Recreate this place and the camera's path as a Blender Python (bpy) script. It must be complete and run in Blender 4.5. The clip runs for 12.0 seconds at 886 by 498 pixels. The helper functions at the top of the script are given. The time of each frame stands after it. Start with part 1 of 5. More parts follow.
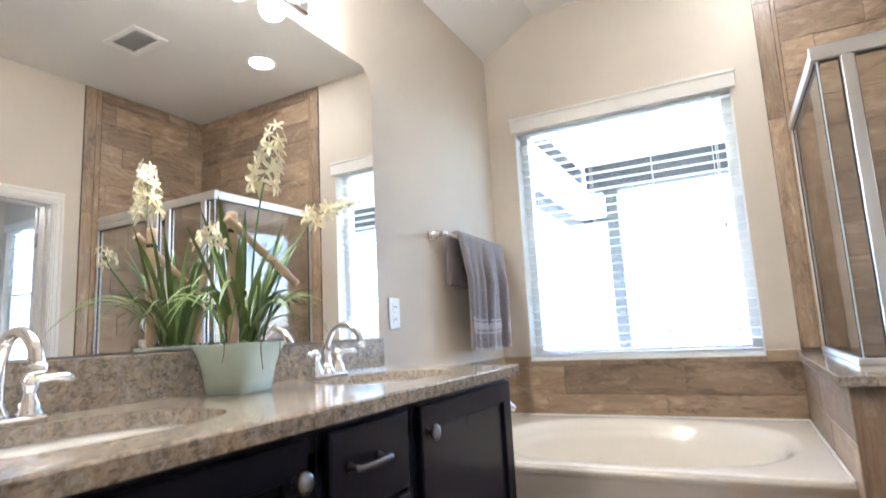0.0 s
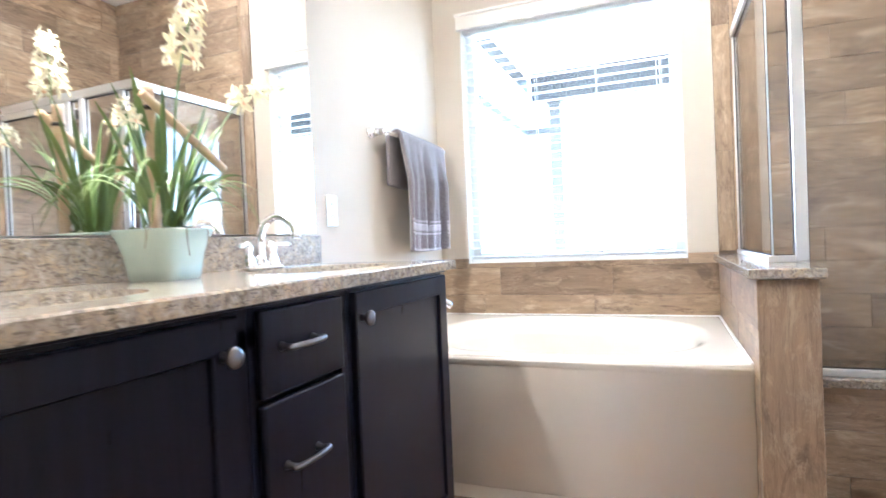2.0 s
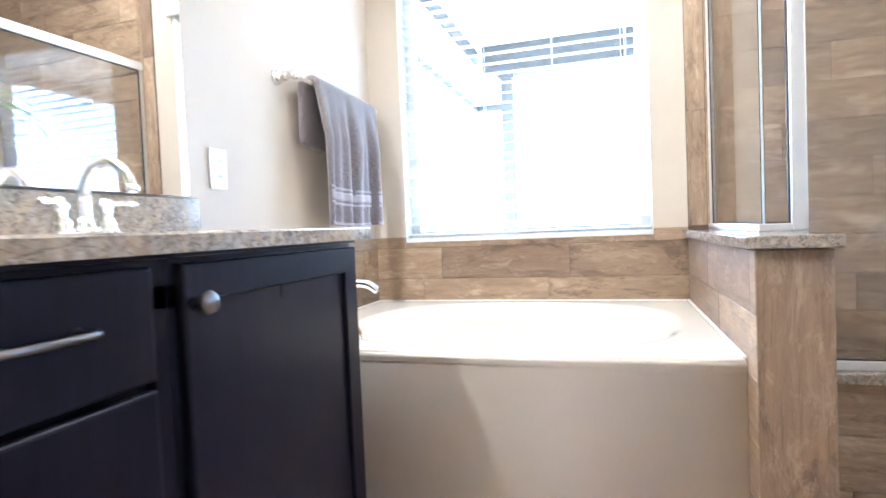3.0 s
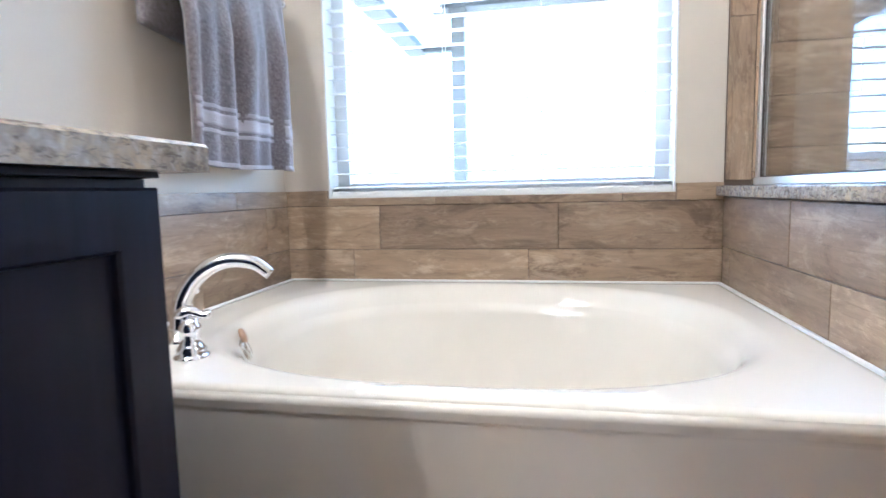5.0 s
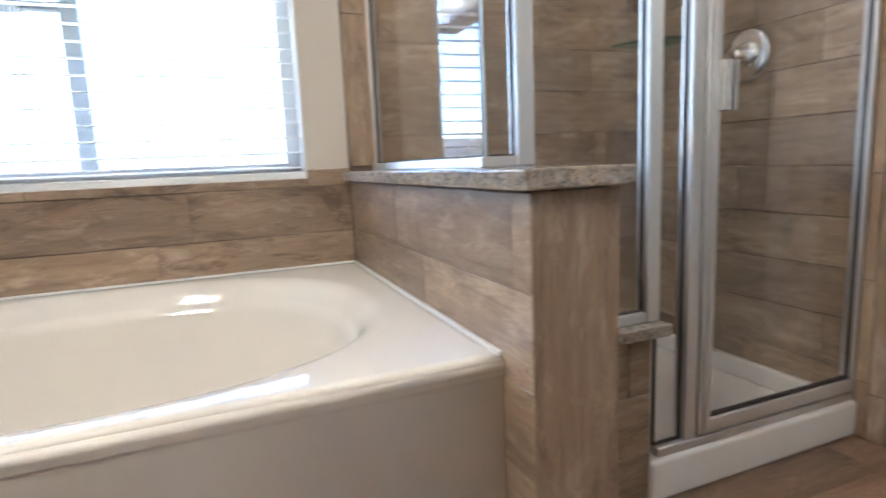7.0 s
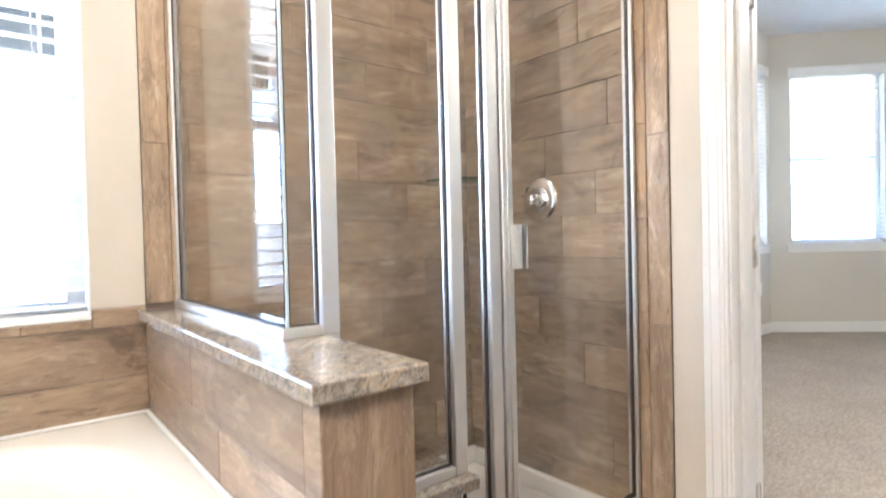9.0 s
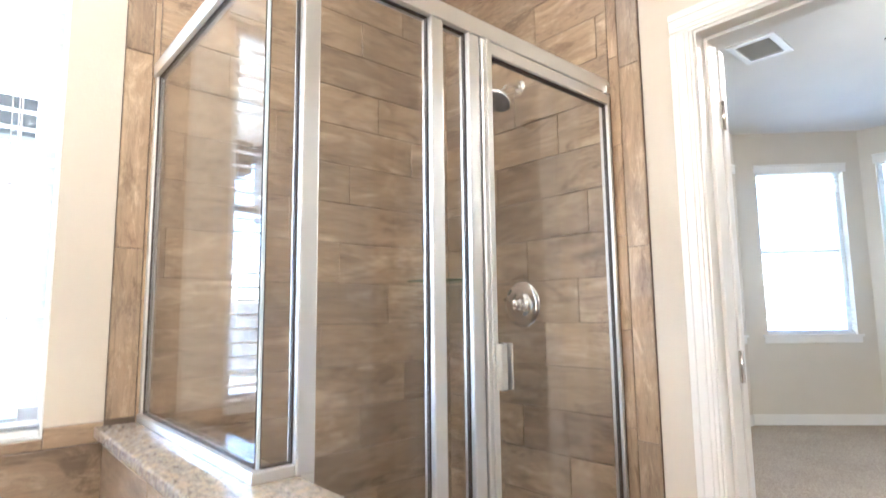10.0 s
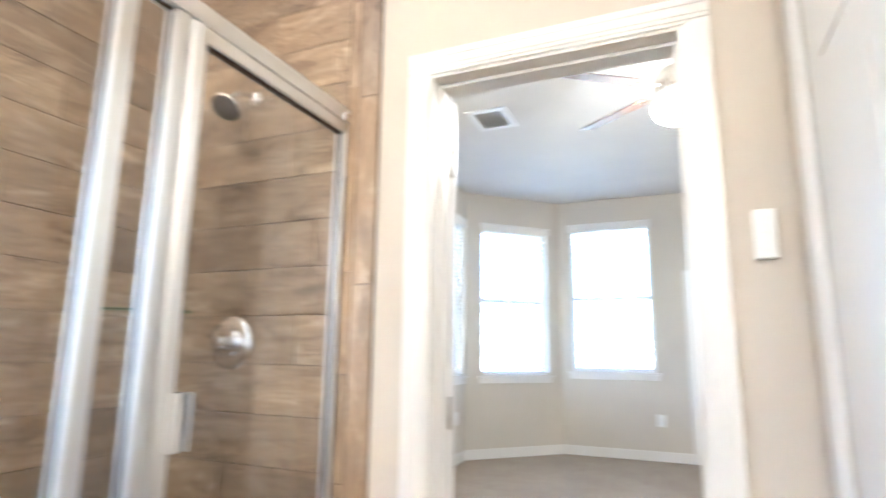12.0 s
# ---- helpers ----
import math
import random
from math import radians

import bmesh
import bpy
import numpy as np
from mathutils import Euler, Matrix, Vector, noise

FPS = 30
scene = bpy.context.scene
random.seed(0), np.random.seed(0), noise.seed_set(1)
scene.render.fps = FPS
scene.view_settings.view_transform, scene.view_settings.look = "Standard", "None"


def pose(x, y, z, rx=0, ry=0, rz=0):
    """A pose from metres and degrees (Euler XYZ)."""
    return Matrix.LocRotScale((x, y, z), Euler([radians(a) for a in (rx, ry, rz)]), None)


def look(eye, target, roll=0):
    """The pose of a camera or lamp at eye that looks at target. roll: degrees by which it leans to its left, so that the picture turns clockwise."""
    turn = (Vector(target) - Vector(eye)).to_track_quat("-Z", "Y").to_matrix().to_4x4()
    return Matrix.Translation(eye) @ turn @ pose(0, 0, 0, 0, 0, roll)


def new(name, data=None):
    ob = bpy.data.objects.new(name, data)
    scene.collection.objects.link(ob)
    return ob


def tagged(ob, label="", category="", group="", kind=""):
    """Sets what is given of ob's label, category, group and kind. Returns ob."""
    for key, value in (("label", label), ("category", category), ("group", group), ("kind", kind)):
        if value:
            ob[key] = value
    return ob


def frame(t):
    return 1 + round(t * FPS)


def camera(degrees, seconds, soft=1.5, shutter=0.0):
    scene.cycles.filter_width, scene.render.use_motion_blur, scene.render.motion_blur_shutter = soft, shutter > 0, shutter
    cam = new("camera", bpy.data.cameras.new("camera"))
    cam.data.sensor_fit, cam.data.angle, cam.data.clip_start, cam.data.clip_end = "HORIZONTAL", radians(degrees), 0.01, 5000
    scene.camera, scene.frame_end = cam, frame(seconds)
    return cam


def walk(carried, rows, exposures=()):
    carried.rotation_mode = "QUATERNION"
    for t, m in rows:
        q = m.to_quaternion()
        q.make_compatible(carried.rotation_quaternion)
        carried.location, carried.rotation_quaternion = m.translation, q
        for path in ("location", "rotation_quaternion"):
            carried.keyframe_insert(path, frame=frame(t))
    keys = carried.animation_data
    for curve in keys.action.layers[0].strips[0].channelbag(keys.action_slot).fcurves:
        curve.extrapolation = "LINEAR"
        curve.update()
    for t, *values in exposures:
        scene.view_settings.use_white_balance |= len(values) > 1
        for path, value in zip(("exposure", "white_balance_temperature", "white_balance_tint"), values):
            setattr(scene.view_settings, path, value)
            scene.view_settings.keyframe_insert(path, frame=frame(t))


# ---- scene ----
cam = camera(77.3, 12.0, shutter=0.6)
PATH = [
    (0, (1.197, 0.109, 1.027), (0.298, 1.871, 1.32), -3.0),
    (0.5, (1.221, 0.08, 1.004), (0.331, 1.865, 1.151), -2.8),
    (1, (1.239, 0.065, 0.984), (0.373, 1.867, 1.034), -2.5),
    (1.5, (1.243, 0.083, 0.981), (0.426, 1.908, 0.979), -2.4),
    (2, (1.199, 0.134, 0.971), (0.464, 1.994, 0.942), -2.4),
    (2.5, (1.17, 0.346, 0.926), (0.535, 2.242, 0.876), -2.4),
    (3, (1.143, 0.57, 0.897), (0.559, 2.481, 0.824), -2.4),
    (3.5, (1.101, 0.776, 0.881), (0.569, 2.701, 0.773), -2.1),
    (5.5, (0.904, 1.348, 0.852), (0.674, 3.32, 0.608), -1.4),
    (6, (0.961, 1.338, 0.864), (0.986, 3.319, 0.59), -1.8),
    (6.5, (1.005, 1.324, 0.864), (1.415, 3.26, 0.573), -2.3),
    (7, (1.041, 1.301, 0.863), (1.776, 3.137, 0.558), -2.5),
    (9, (1.115, 1.289, 1.04), (2.368, 2.848, 1.003), -1.4),
    (9.5, (1.122, 1.297, 1.091), (2.407, 2.825, 1.212), -0.9),
    (10, (1.125, 1.322, 1.146), (2.434, 2.816, 1.381), -0.7),
    (10.5, (1.119, 1.355, 1.175), (2.442, 2.815, 1.516), -0.6),
    (11, (1.135, 1.35, 1.182), (2.497, 2.765, 1.556), -0.4),
    (11.5, (1.244, 1.361, 1.177), (2.787, 2.581, 1.539), 0.4),
    (12, (1.321, 1.356, 1.159), (3.129, 2.129, 1.524), 0.7),
]
EXPOSURES = [(0.0, 4.42, 4990, 10), (0.5, 4.67, 4960, 10), (1.5, 5.16, 4780, 10), (2.5, 5.3, 4790, 10), (3.5, 5.2, 4720, 10), (5.5, 4.47, 4650, 10), (6.5, 4.22, 4750, 10), (7.0, 4.3, 4990, 10), (9.0, 5.16, 5090, 10), (10.5, 5.09, 5090, 10), (11.0, 5.07, 5090, 10), (11.5, 5.22, 5140, 10), (12.0, 5.23, 5090, 10)]
walk(cam, [(t, look(eye, target, roll)) for t, eye, target, roll in PATH], EXPOSURES)

# ---- world, sun ----
world = bpy.data.worlds.new("sky")
scene.world = world
world.use_nodes = True
wn = world.node_tree.nodes
sky = wn.new("ShaderNodeTexSky")
sky.sky_type = "NISHITA"
sky.sun_disc = False
sky.sun_elevation = radians(52)
sky.sun_rotation = radians(275)
sky.air_density, sky.dust_density, sky.ozone_density = 0.9, 1.6, 1.0
wn["Background"].inputs["Strength"].default_value = 0.125
world.node_tree.links.new(sky.outputs["Color"], wn["Background"].inputs["Color"])
sun = new("sun", bpy.data.lights.new("sun", "SUN"))
sun.data.energy, sun.data.angle, sun.data.color = 2.7, radians(0.5), (1, 0.95, 0.88)
sun.matrix_world = look((0, 0, 0), (0.61, -0.05, -0.79))


# ---- materials ----
def material(name, color, rough=0.5, metal=0.0, spec=0.5):
    m = bpy.data.materials.new(name)
    m.use_nodes = True
    b = m.node_tree.nodes["Principled BSDF"]
    b.inputs["Base Color"].default_value = (*color, 1)
    b.inputs["Roughness"].default_value = rough
    b.inputs["Metallic"].default_value = metal
    b.inputs["Specular IOR Level"].default_value = spec
    return m, m.node_tree, b


def coords(nt, scale=(1, 1, 1), kind="Object", offset=None):
    tc, mp = nt.nodes.new("ShaderNodeTexCoord"), nt.nodes.new("ShaderNodeMapping")
    mp.inputs["Scale"].default_value = scale
    nt.links.new(tc.outputs[kind], mp.inputs["Vector"])
    if offset is not None:
        nt.links.new(offset, mp.inputs["Location"])
    return mp.outputs["Vector"]


def noise_tex(nt, vec, scale, detail=4.0, rough=0.55, dist=0.0):
    n = nt.nodes.new("ShaderNodeTexNoise")
    n.inputs["Scale"].default_value = scale
    n.inputs["Detail"].default_value = detail
    n.inputs["Roughness"].default_value = rough
    n.inputs["Distortion"].default_value = dist
    nt.links.new(vec, n.inputs["Vector"])
    return n.outputs["Fac"]


def ramp(nt, fac, stops):
    r = nt.nodes.new("ShaderNodeValToRGB")
    while len(r.color_ramp.elements) < len(stops):
        r.color_ramp.elements.new(0.5)
    for e, (p, c) in zip(r.color_ramp.elements, stops):
        e.position = p
        e.color = (*c, 1) if len(c) == 3 else c
    nt.links.new(fac, r.inputs["Fac"])
    return r.outputs["Color"]


def mix(nt, fac, a, b, mode="MIX"):
    m = nt.nodes.new("ShaderNodeMix")
    m.data_type, m.blend_type = "RGBA", mode
    for key, v in ((0, fac), (6, a), (7, b)):
        if isinstance(v, (int, float)):
            m.inputs[key].default_value = v
        elif isinstance(v, tuple):
            m.inputs[key].default_value = (*v, 1)
        else:
            nt.links.new(v, m.inputs[key])
    return m.outputs[2]


def bump(nt, b, height, strength=0.2, dist=0.002):
    n = nt.nodes.new("ShaderNodeBump")
    n.inputs["Strength"].default_value = strength
    n.inputs["Distance"].default_value = dist
    nt.links.new(height, n.inputs["Height"])
    nt.links.new(n.outputs["Normal"], b.inputs["Normal"])


def rough_from(nt, b, fac, lo, hi):
    r = nt.nodes.new("ShaderNodeMapRange")
    r.inputs["To Min"].default_value, r.inputs["To Max"].default_value = lo, hi
    nt.links.new(fac, r.inputs["Value"])
    nt.links.new(r.outputs["Result"], b.inputs["Roughness"])


def paint(name, color, rough=0.75, orange=0.35):
    m, nt, b = material(name, color, rough)
    v = coords(nt)
    big = noise_tex(nt, v, 1.3, 3)
    dark = tuple(c * 0.93 for c in color)
    nt.links.new(ramp(nt, big, [(0.3, dark), (0.7, color)]), b.inputs["Base Color"])
    bump(nt, b, noise_tex(nt, v, 130, 3), orange, 0.0015)
    return m


def random_offset(nt):
    info, mul, comb = nt.nodes.new("ShaderNodeObjectInfo"), nt.nodes.new("ShaderNodeMath"), nt.nodes.new("ShaderNodeCombineXYZ")
    mul.operation = "MULTIPLY"
    mul.inputs[1].default_value = 37.0
    nt.links.new(info.outputs["Random"], mul.inputs[0])
    for k in ("X", "Y", "Z"):
        nt.links.new(mul.outputs[0], comb.inputs[k])
    return info.outputs["Random"], comb.outputs["Vector"]


def plank_material(name, dark, mid, light, tint_lo, tint_hi, rough=(0.32, 0.5), relief=0.3):
    """Weathered wood grain along the local x axis; each piece is shifted and tinted by its own random number."""
    m, nt, b = material(name, mid, 0.4)
    rnd, off = random_offset(nt)

    def grain(stretch, scale, detail=5, rgh=0.6, dist=0.0):
        return noise_tex(nt, coords(nt, (stretch, 1, 1), offset=off), scale, detail, rgh, dist)

    def grey(*stops):
        return [(p, (v, v, v)) for p, v in stops]

    lo = tuple(0.35 * x + 0.65 * y for x, y in zip(mid, dark))
    hi = tuple(0.45 * x + 0.55 * y for x, y in zip(mid, light))
    blot = grain(0.42, 8.5, 7, 0.70, 0.7)
    c = ramp(nt, blot, [(0.36, lo), (0.45, mid), (0.54, mid), (0.64, hi)])
    body = grain(0.13, 38, 7, 0.74, 0.5)
    c = mix(nt, 0.55, c, ramp(nt, body, [(0.30, (0.24, 0.23, 0.23)), (0.5, (0.5, 0.5, 0.5)), (0.70, (0.74, 0.73, 0.71))]), "OVERLAY")
    worn = grain(0.30, 17, 8, 0.80, 0.6)
    c = mix(nt, ramp(nt, worn, grey((0.53, 0.0), (0.66, 0.75))), c, light)
    scuff = grain(0.45, 48, 6, 0.75, 0.6)
    c = mix(nt, ramp(nt, scuff, grey((0.60, 0.0), (0.70, 0.4))), c, light)
    crack = grain(0.05, 80, 5, 0.62, 0.5)
    c = mix(nt, ramp(nt, crack, grey((0.60, 0.0), (0.70, 0.45))), c, dark)
    stain = grain(0.38, 12, 7, 0.74, 0.8)
    c = mix(nt, ramp(nt, stain, grey((0.56, 0.0), (0.70, 0.65))), c, dark)
    knots = nt.nodes.new("ShaderNodeTexVoronoi")
    knots.inputs["Scale"].default_value = 2.4
    nt.links.new(coords(nt, (0.55, 1.2, 1.2), offset=off), knots.inputs["Vector"])
    c = mix(nt, ramp(nt, knots.outputs["Distance"], [(0.02, (0.75, 0.75, 0.75)), (0.085, (0, 0, 0))]), c, tuple(x * 0.6 for x in dark))
    c = mix(nt, 1.0, c, ramp(nt, rnd, [(0.0, tint_lo), (0.5, (1, 1, 1)), (1.0, tint_hi)]), "MULTIPLY")
    nt.links.new(c, b.inputs["Base Color"])
    rough_from(nt, b, worn, *rough)
    bump(nt, b, body, relief, 0.0012)
    return m


def metal(name, color, rough, grain=0.0):
    m, nt, b = material(name, color, rough, 1.0)
    v = coords(nt, (1, 1, 0.05))
    rough_from(nt, b, noise_tex(nt, v, 90, 2), max(0.02, rough - 0.04), rough + 0.06)
    return m


def glass(name, tint=(0.95, 0.97, 0.96), low=0.045):
    """A clear pane: straight transmission with mirror gloss that grows towards grazing angles."""
    m = bpy.data.materials.new(name)
    m.use_nodes = True
    nt = m.node_tree
    nt.nodes.remove(nt.nodes["Principled BSDF"])
    t, g, f, s, p, r = (nt.nodes.new("ShaderNode" + k) for k in ("BsdfTransparent", "BsdfGlossy", "LayerWeight", "MixShader", "Math", "MapRange"))
    t.inputs["Color"].default_value = (*tint, 1)
    g.inputs["Roughness"].default_value = 0.004
    f.inputs["Blend"].default_value = 0.5
    p.operation = "POWER"
    p.inputs[1].default_value = 5.0
    r.inputs["To Min"].default_value, r.inputs["To Max"].default_value = low, 1.0
    nt.links.new(f.outputs["Facing"], p.inputs[0])
    nt.links.new(p.outputs[0], r.inputs["Value"])
    nt.links.new(r.outputs["Result"], s.inputs[0])
    nt.links.new(t.outputs[0], s.inputs[1])
    nt.links.new(g.outputs[0], s.inputs[2])
    nt.links.new(s.outputs[0], nt.nodes["Material Output"].inputs["Surface"])
    return m


def glow(name, color, strength):
    m = bpy.data.materials.new(name)
    m.use_nodes = True
    b = m.node_tree.nodes["Principled BSDF"]
    b.inputs["Base Color"].default_value = (*color, 1)
    b.inputs["Emission Color"].default_value = (*color, 1)
    b.inputs["Emission Strength"].default_value = strength
    return m


WALL = paint("beige_paint", (0.655, 0.585, 0.49))
BED_WALL = paint("greige_paint", (0.66, 0.605, 0.515))
CEIL = paint("ceiling_paint", (0.80, 0.775, 0.73), 0.85, 0.5)
TRIM = paint("white_trim_paint", (0.82, 0.79, 0.74), 0.35, 0.05)
TILE = plank_material("wood_look_tile", (0.125, 0.082, 0.052), (0.315, 0.230, 0.150), (0.53, 0.42, 0.295), (0.76, 0.74, 0.74), (1.2, 1.18, 1.14), (0.24, 0.42))
TRIM_TILE = plank_material("bullnose_tile", (0.17, 0.11, 0.066), (0.36, 0.258, 0.162), (0.54, 0.41, 0.28), (0.85, 0.82, 0.8), (1.12, 1.08, 1.0))
# knotty tile, darkened for the shade on the end turned from the window
SHADED_END_TILE = plank_material("knotty_shaded_end_tile", (0.11, 0.068, 0.042), (0.265, 0.182, 0.112), (0.46, 0.35, 0.23), (0.92, 0.9, 0.9), (1.08, 1.05, 1.02))
FLOOR = plank_material("wood_plank_floor", (0.11, 0.065, 0.038), (0.23, 0.14, 0.082), (0.36, 0.24, 0.15), (0.8, 0.8, 0.8), (1.2, 1.15, 1.1), (0.3, 0.45))
GROUT, _nt, _b = material("brown_grout", (0.15, 0.11, 0.08), 0.9)
bump(_nt, _b, noise_tex(_nt, coords(_nt), 300), 0.3)

GRANITE, _nt, _b = material("speckled_granite", (0.5, 0.42, 0.32), 0.12)
_v = coords(_nt)
_warp = noise_tex(_nt, _v, 9, 3)
_c = ramp(_nt, noise_tex(_nt, _v, 75, 6, 0.68, 0.5), [(0.32, (0.175, 0.137, 0.10)), (0.44, (0.285, 0.238, 0.182)), (0.56, (0.38, 0.33, 0.265)), (0.70, (0.52, 0.47, 0.40))])
_c = mix(_nt, ramp(_nt, noise_tex(_nt, _v, 26, 5, 0.65, 1.0), [(0.50, (0, 0, 0)), (0.66, (0.5, 0.5, 0.5))]), _c, (0.30, 0.275, 0.255))
_c = mix(_nt, ramp(_nt, noise_tex(_nt, _v, 34, 5, 0.7, 0.6), [(0.50, (0, 0, 0)), (0.62, (0.6, 0.6, 0.6))]), _c, (0.50, 0.385, 0.24))
_fl = coords(_nt, (1.0, 0.34, 0.9))
_fl.node.inputs["Rotation"].default_value = (0.35, 0.2, 0.30)
_c = mix(_nt, ramp(_nt, noise_tex(_nt, _fl, 150, 5, 0.7, 0.6), [(0.55, (0, 0, 0)), (0.62, (0.7, 0.7, 0.7))]), _c, (0.085, 0.07, 0.062))
_c = mix(_nt, ramp(_nt, noise_tex(_nt, _fl, 78, 6, 0.74, 0.8), [(0.555, (0, 0, 0)), (0.63, (0.6, 0.6, 0.6))]), _c, (0.09, 0.075, 0.068))
_nt.links.new(_c, _b.inputs["Base Color"])
rough_from(_nt, _b, _warp, 0.07, 0.18)

# espresso paint; the blue in its base colour imitates haze reflected from the windows
ESPRESSO, _nt, _b = material("espresso_blue_haze_paint", (0.009, 0.0085, 0.017), 0.33, 0.0, 0.2)
_g = noise_tex(_nt, coords(_nt, (1, 1, 0.08)), 60, 4)
_nt.links.new(ramp(_nt, _g, [(0.3, (0.0045, 0.0045, 0.010)), (0.7, (0.0085, 0.008, 0.017))]), _b.inputs["Base Color"])
rough_from(_nt, _b, _g, 0.24, 0.36)
bump(_nt, _b, _g, 0.08, 0.0008)

ACRYLIC, _nt, _b = material("ivory_acrylic", (0.80, 0.745, 0.655), 0.14)
_g = noise_tex(_nt, coords(_nt), 2.2, 4)
_nt.links.new(ramp(_nt, _g, [(0.3, (0.775, 0.715, 0.62)), (0.7, (0.82, 0.765, 0.675))]), _b.inputs["Base Color"])
rough_from(_nt, _b, _g, 0.03, 0.06)
PORCELAIN, _, _ = material("white_porcelain", (0.88, 0.87, 0.84), 0.08)
PAN, _nt, _b = material("white_shower_pan", (0.80, 0.77, 0.72), 0.25)
bump(_nt, _b, noise_tex(_nt, coords(_nt), 200), 0.15, 0.001)
PLASTIC, _, _ = material("white_plastic", (0.85, 0.84, 0.81), 0.3)
SLAT, _nt, _b = material("white_blind_slat", (0.86, 0.86, 0.84), 0.45)
bump(_nt, _b, noise_tex(_nt, coords(_nt, (0.05, 1, 1)), 120), 0.1, 0.0005)
_tr = _nt.nodes.new("ShaderNodeBsdfTranslucent")
_tr.inputs["Color"].default_value = (0.8, 0.8, 0.76, 1)
_mx = _nt.nodes.new("ShaderNodeMixShader")
_mx.inputs[0].default_value = 0.10
_nt.links.new(_b.outputs[0], _mx.inputs[1])
_nt.links.new(_tr.outputs[0], _mx.inputs[2])
_nt.links.new(_mx.outputs[0], _nt.nodes["Material Output"].inputs["Surface"])
VINYL, _, _ = material("white_vinyl_frame", (0.82, 0.82, 0.80), 0.35)
CHROME = metal("polished_chrome", (0.86, 0.86, 0.87), 0.07)
NICKEL = metal("brushed_nickel", (0.66, 0.63, 0.58), 0.26)
ALUMINIUM = metal("satin_aluminium_frame", (0.74, 0.735, 0.72), 0.46)
PEWTER = metal("dark_pewter", (0.20, 0.195, 0.20), 0.3)
GASKET, _, _ = material("dark_rubber_gasket", (0.045, 0.033, 0.028), 0.55)
MIRROR, _, _ = material("silvered_mirror", (0.93, 0.93, 0.92), 0.005, 1.0)
SHOWER_GLASS = glass("clear_shower_glass", (0.965, 0.965, 0.955), 0.055)
WINDOW_GLASS = glass("clear_window_glass", (0.985, 0.99, 0.99), 0.035)
BEAD, _, _ = material("clear_silicone_bead", (0.62, 0.70, 0.74), 0.15)
SHELF_GLASS = glass("green_edged_glass", (0.45, 0.66, 0.57), 0.06)
BULB = glow("frosted_warm_bulb", (1.0, 0.83, 0.62), 7.6)
CAN_GLOW = glow("recessed_lamp_lens", (1.0, 0.85, 0.66), 8.0)
FAN_GLOW = glow("fan_lamp_glass", (1.0, 0.86, 0.66), 9.0)

CARPET, _nt, _b = material("beige_carpet", (0.54, 0.44, 0.33), 0.95)
_v = coords(_nt)
_nt.links.new(mix(_nt, 0.6, ramp(_nt, noise_tex(_nt, _v, 2.5, 4), [(0.35, (0.36, 0.29, 0.215)), (0.65, (0.47, 0.39, 0.295))]), ramp(_nt, noise_tex(_nt, _v, 70, 5, 0.75), [(0.36, (0.20, 0.155, 0.115)), (0.64, (0.60, 0.505, 0.39))])), _b.inputs["Base Color"])
bump(_nt, _b, noise_tex(_nt, _v, 180, 3), 0.9, 0.01)

TOWEL, _nt, _b = material("grey_terry_cloth", (0.22, 0.19, 0.20), 0.95)
_v = coords(_nt)
_nt.links.new(ramp(_nt, noise_tex(_nt, _v, 140, 3), [(0.3, (0.12, 0.098, 0.098)), (0.7, (0.25, 0.212, 0.212))]), _b.inputs["Base Color"])
bump(_nt, _b, noise_tex(_nt, _v, 260, 2), 0.9, 0.004)
_b.inputs["Sheen Weight"].default_value = 0.4
BAND, _nt, _b = material("pale_woven_band", (0.42, 0.38, 0.39), 0.8)
bump(_nt, _b, noise_tex(_nt, coords(_nt, (1, 1, 12)), 60), 0.5, 0.002)

CERAMIC, _nt, _b = material("celadon_glaze", (0.50, 0.62, 0.53), 0.12)
_g = noise_tex(_nt, coords(_nt), 14, 3)
_nt.links.new(ramp(_nt, _g, [(0.3, (0.53, 0.64, 0.56)), (0.7, (0.60, 0.70, 0.62))]), _b.inputs["Base Color"])


def leafy(name, dark, light, scale=9):
    m, nt, b = material(name, dark, 0.4)
    rnd, off = random_offset(nt)
    g = noise_tex(nt, coords(nt, offset=off), scale, 3)
    nt.links.new(mix(nt, rnd, ramp(nt, g, [(0.3, dark), (0.7, light)]), light), b.inputs["Base Color"])
    b.inputs["Subsurface Weight"].default_value = 0.0
    return m


LEAF = leafy("green_strap_leaf", (0.032, 0.08, 0.02), (0.20, 0.27, 0.07))
STEM = leafy("green_stem", (0.09, 0.16, 0.05), (0.16, 0.24, 0.08))
PETAL = leafy("cream_petal", (0.74, 0.66, 0.36), (0.84, 0.79, 0.58))
BLUSH = leafy("pink_petal_centre", (0.70, 0.32, 0.22), (0.78, 0.5, 0.3))
MOSS = leafy("green_moss", (0.05, 0.08, 0.02), (0.13, 0.14, 0.05), 60)
ROOT = leafy("brown_root", (0.12, 0.09, 0.04), (0.2, 0.16, 0.08), 40)
BAMBOO = leafy("tan_bamboo_cane", (0.34, 0.22, 0.12), (0.52, 0.38, 0.24), 22)
TWINE, _, _ = material("dark_twine", (0.03, 0.02, 0.012), 0.9)
WALNUT = plank_material("walnut_blade", (0.04, 0.025, 0.018), (0.08, 0.05, 0.035), (0.13, 0.085, 0.06), (0.9, 0.9, 0.9), (1.1, 1.1, 1.1))
DARK, _, _ = material("dark_slot", (0.012, 0.012, 0.012), 0.7)
DUCT, _, _ = material("grey_duct", (0.27, 0.26, 0.25), 0.6)
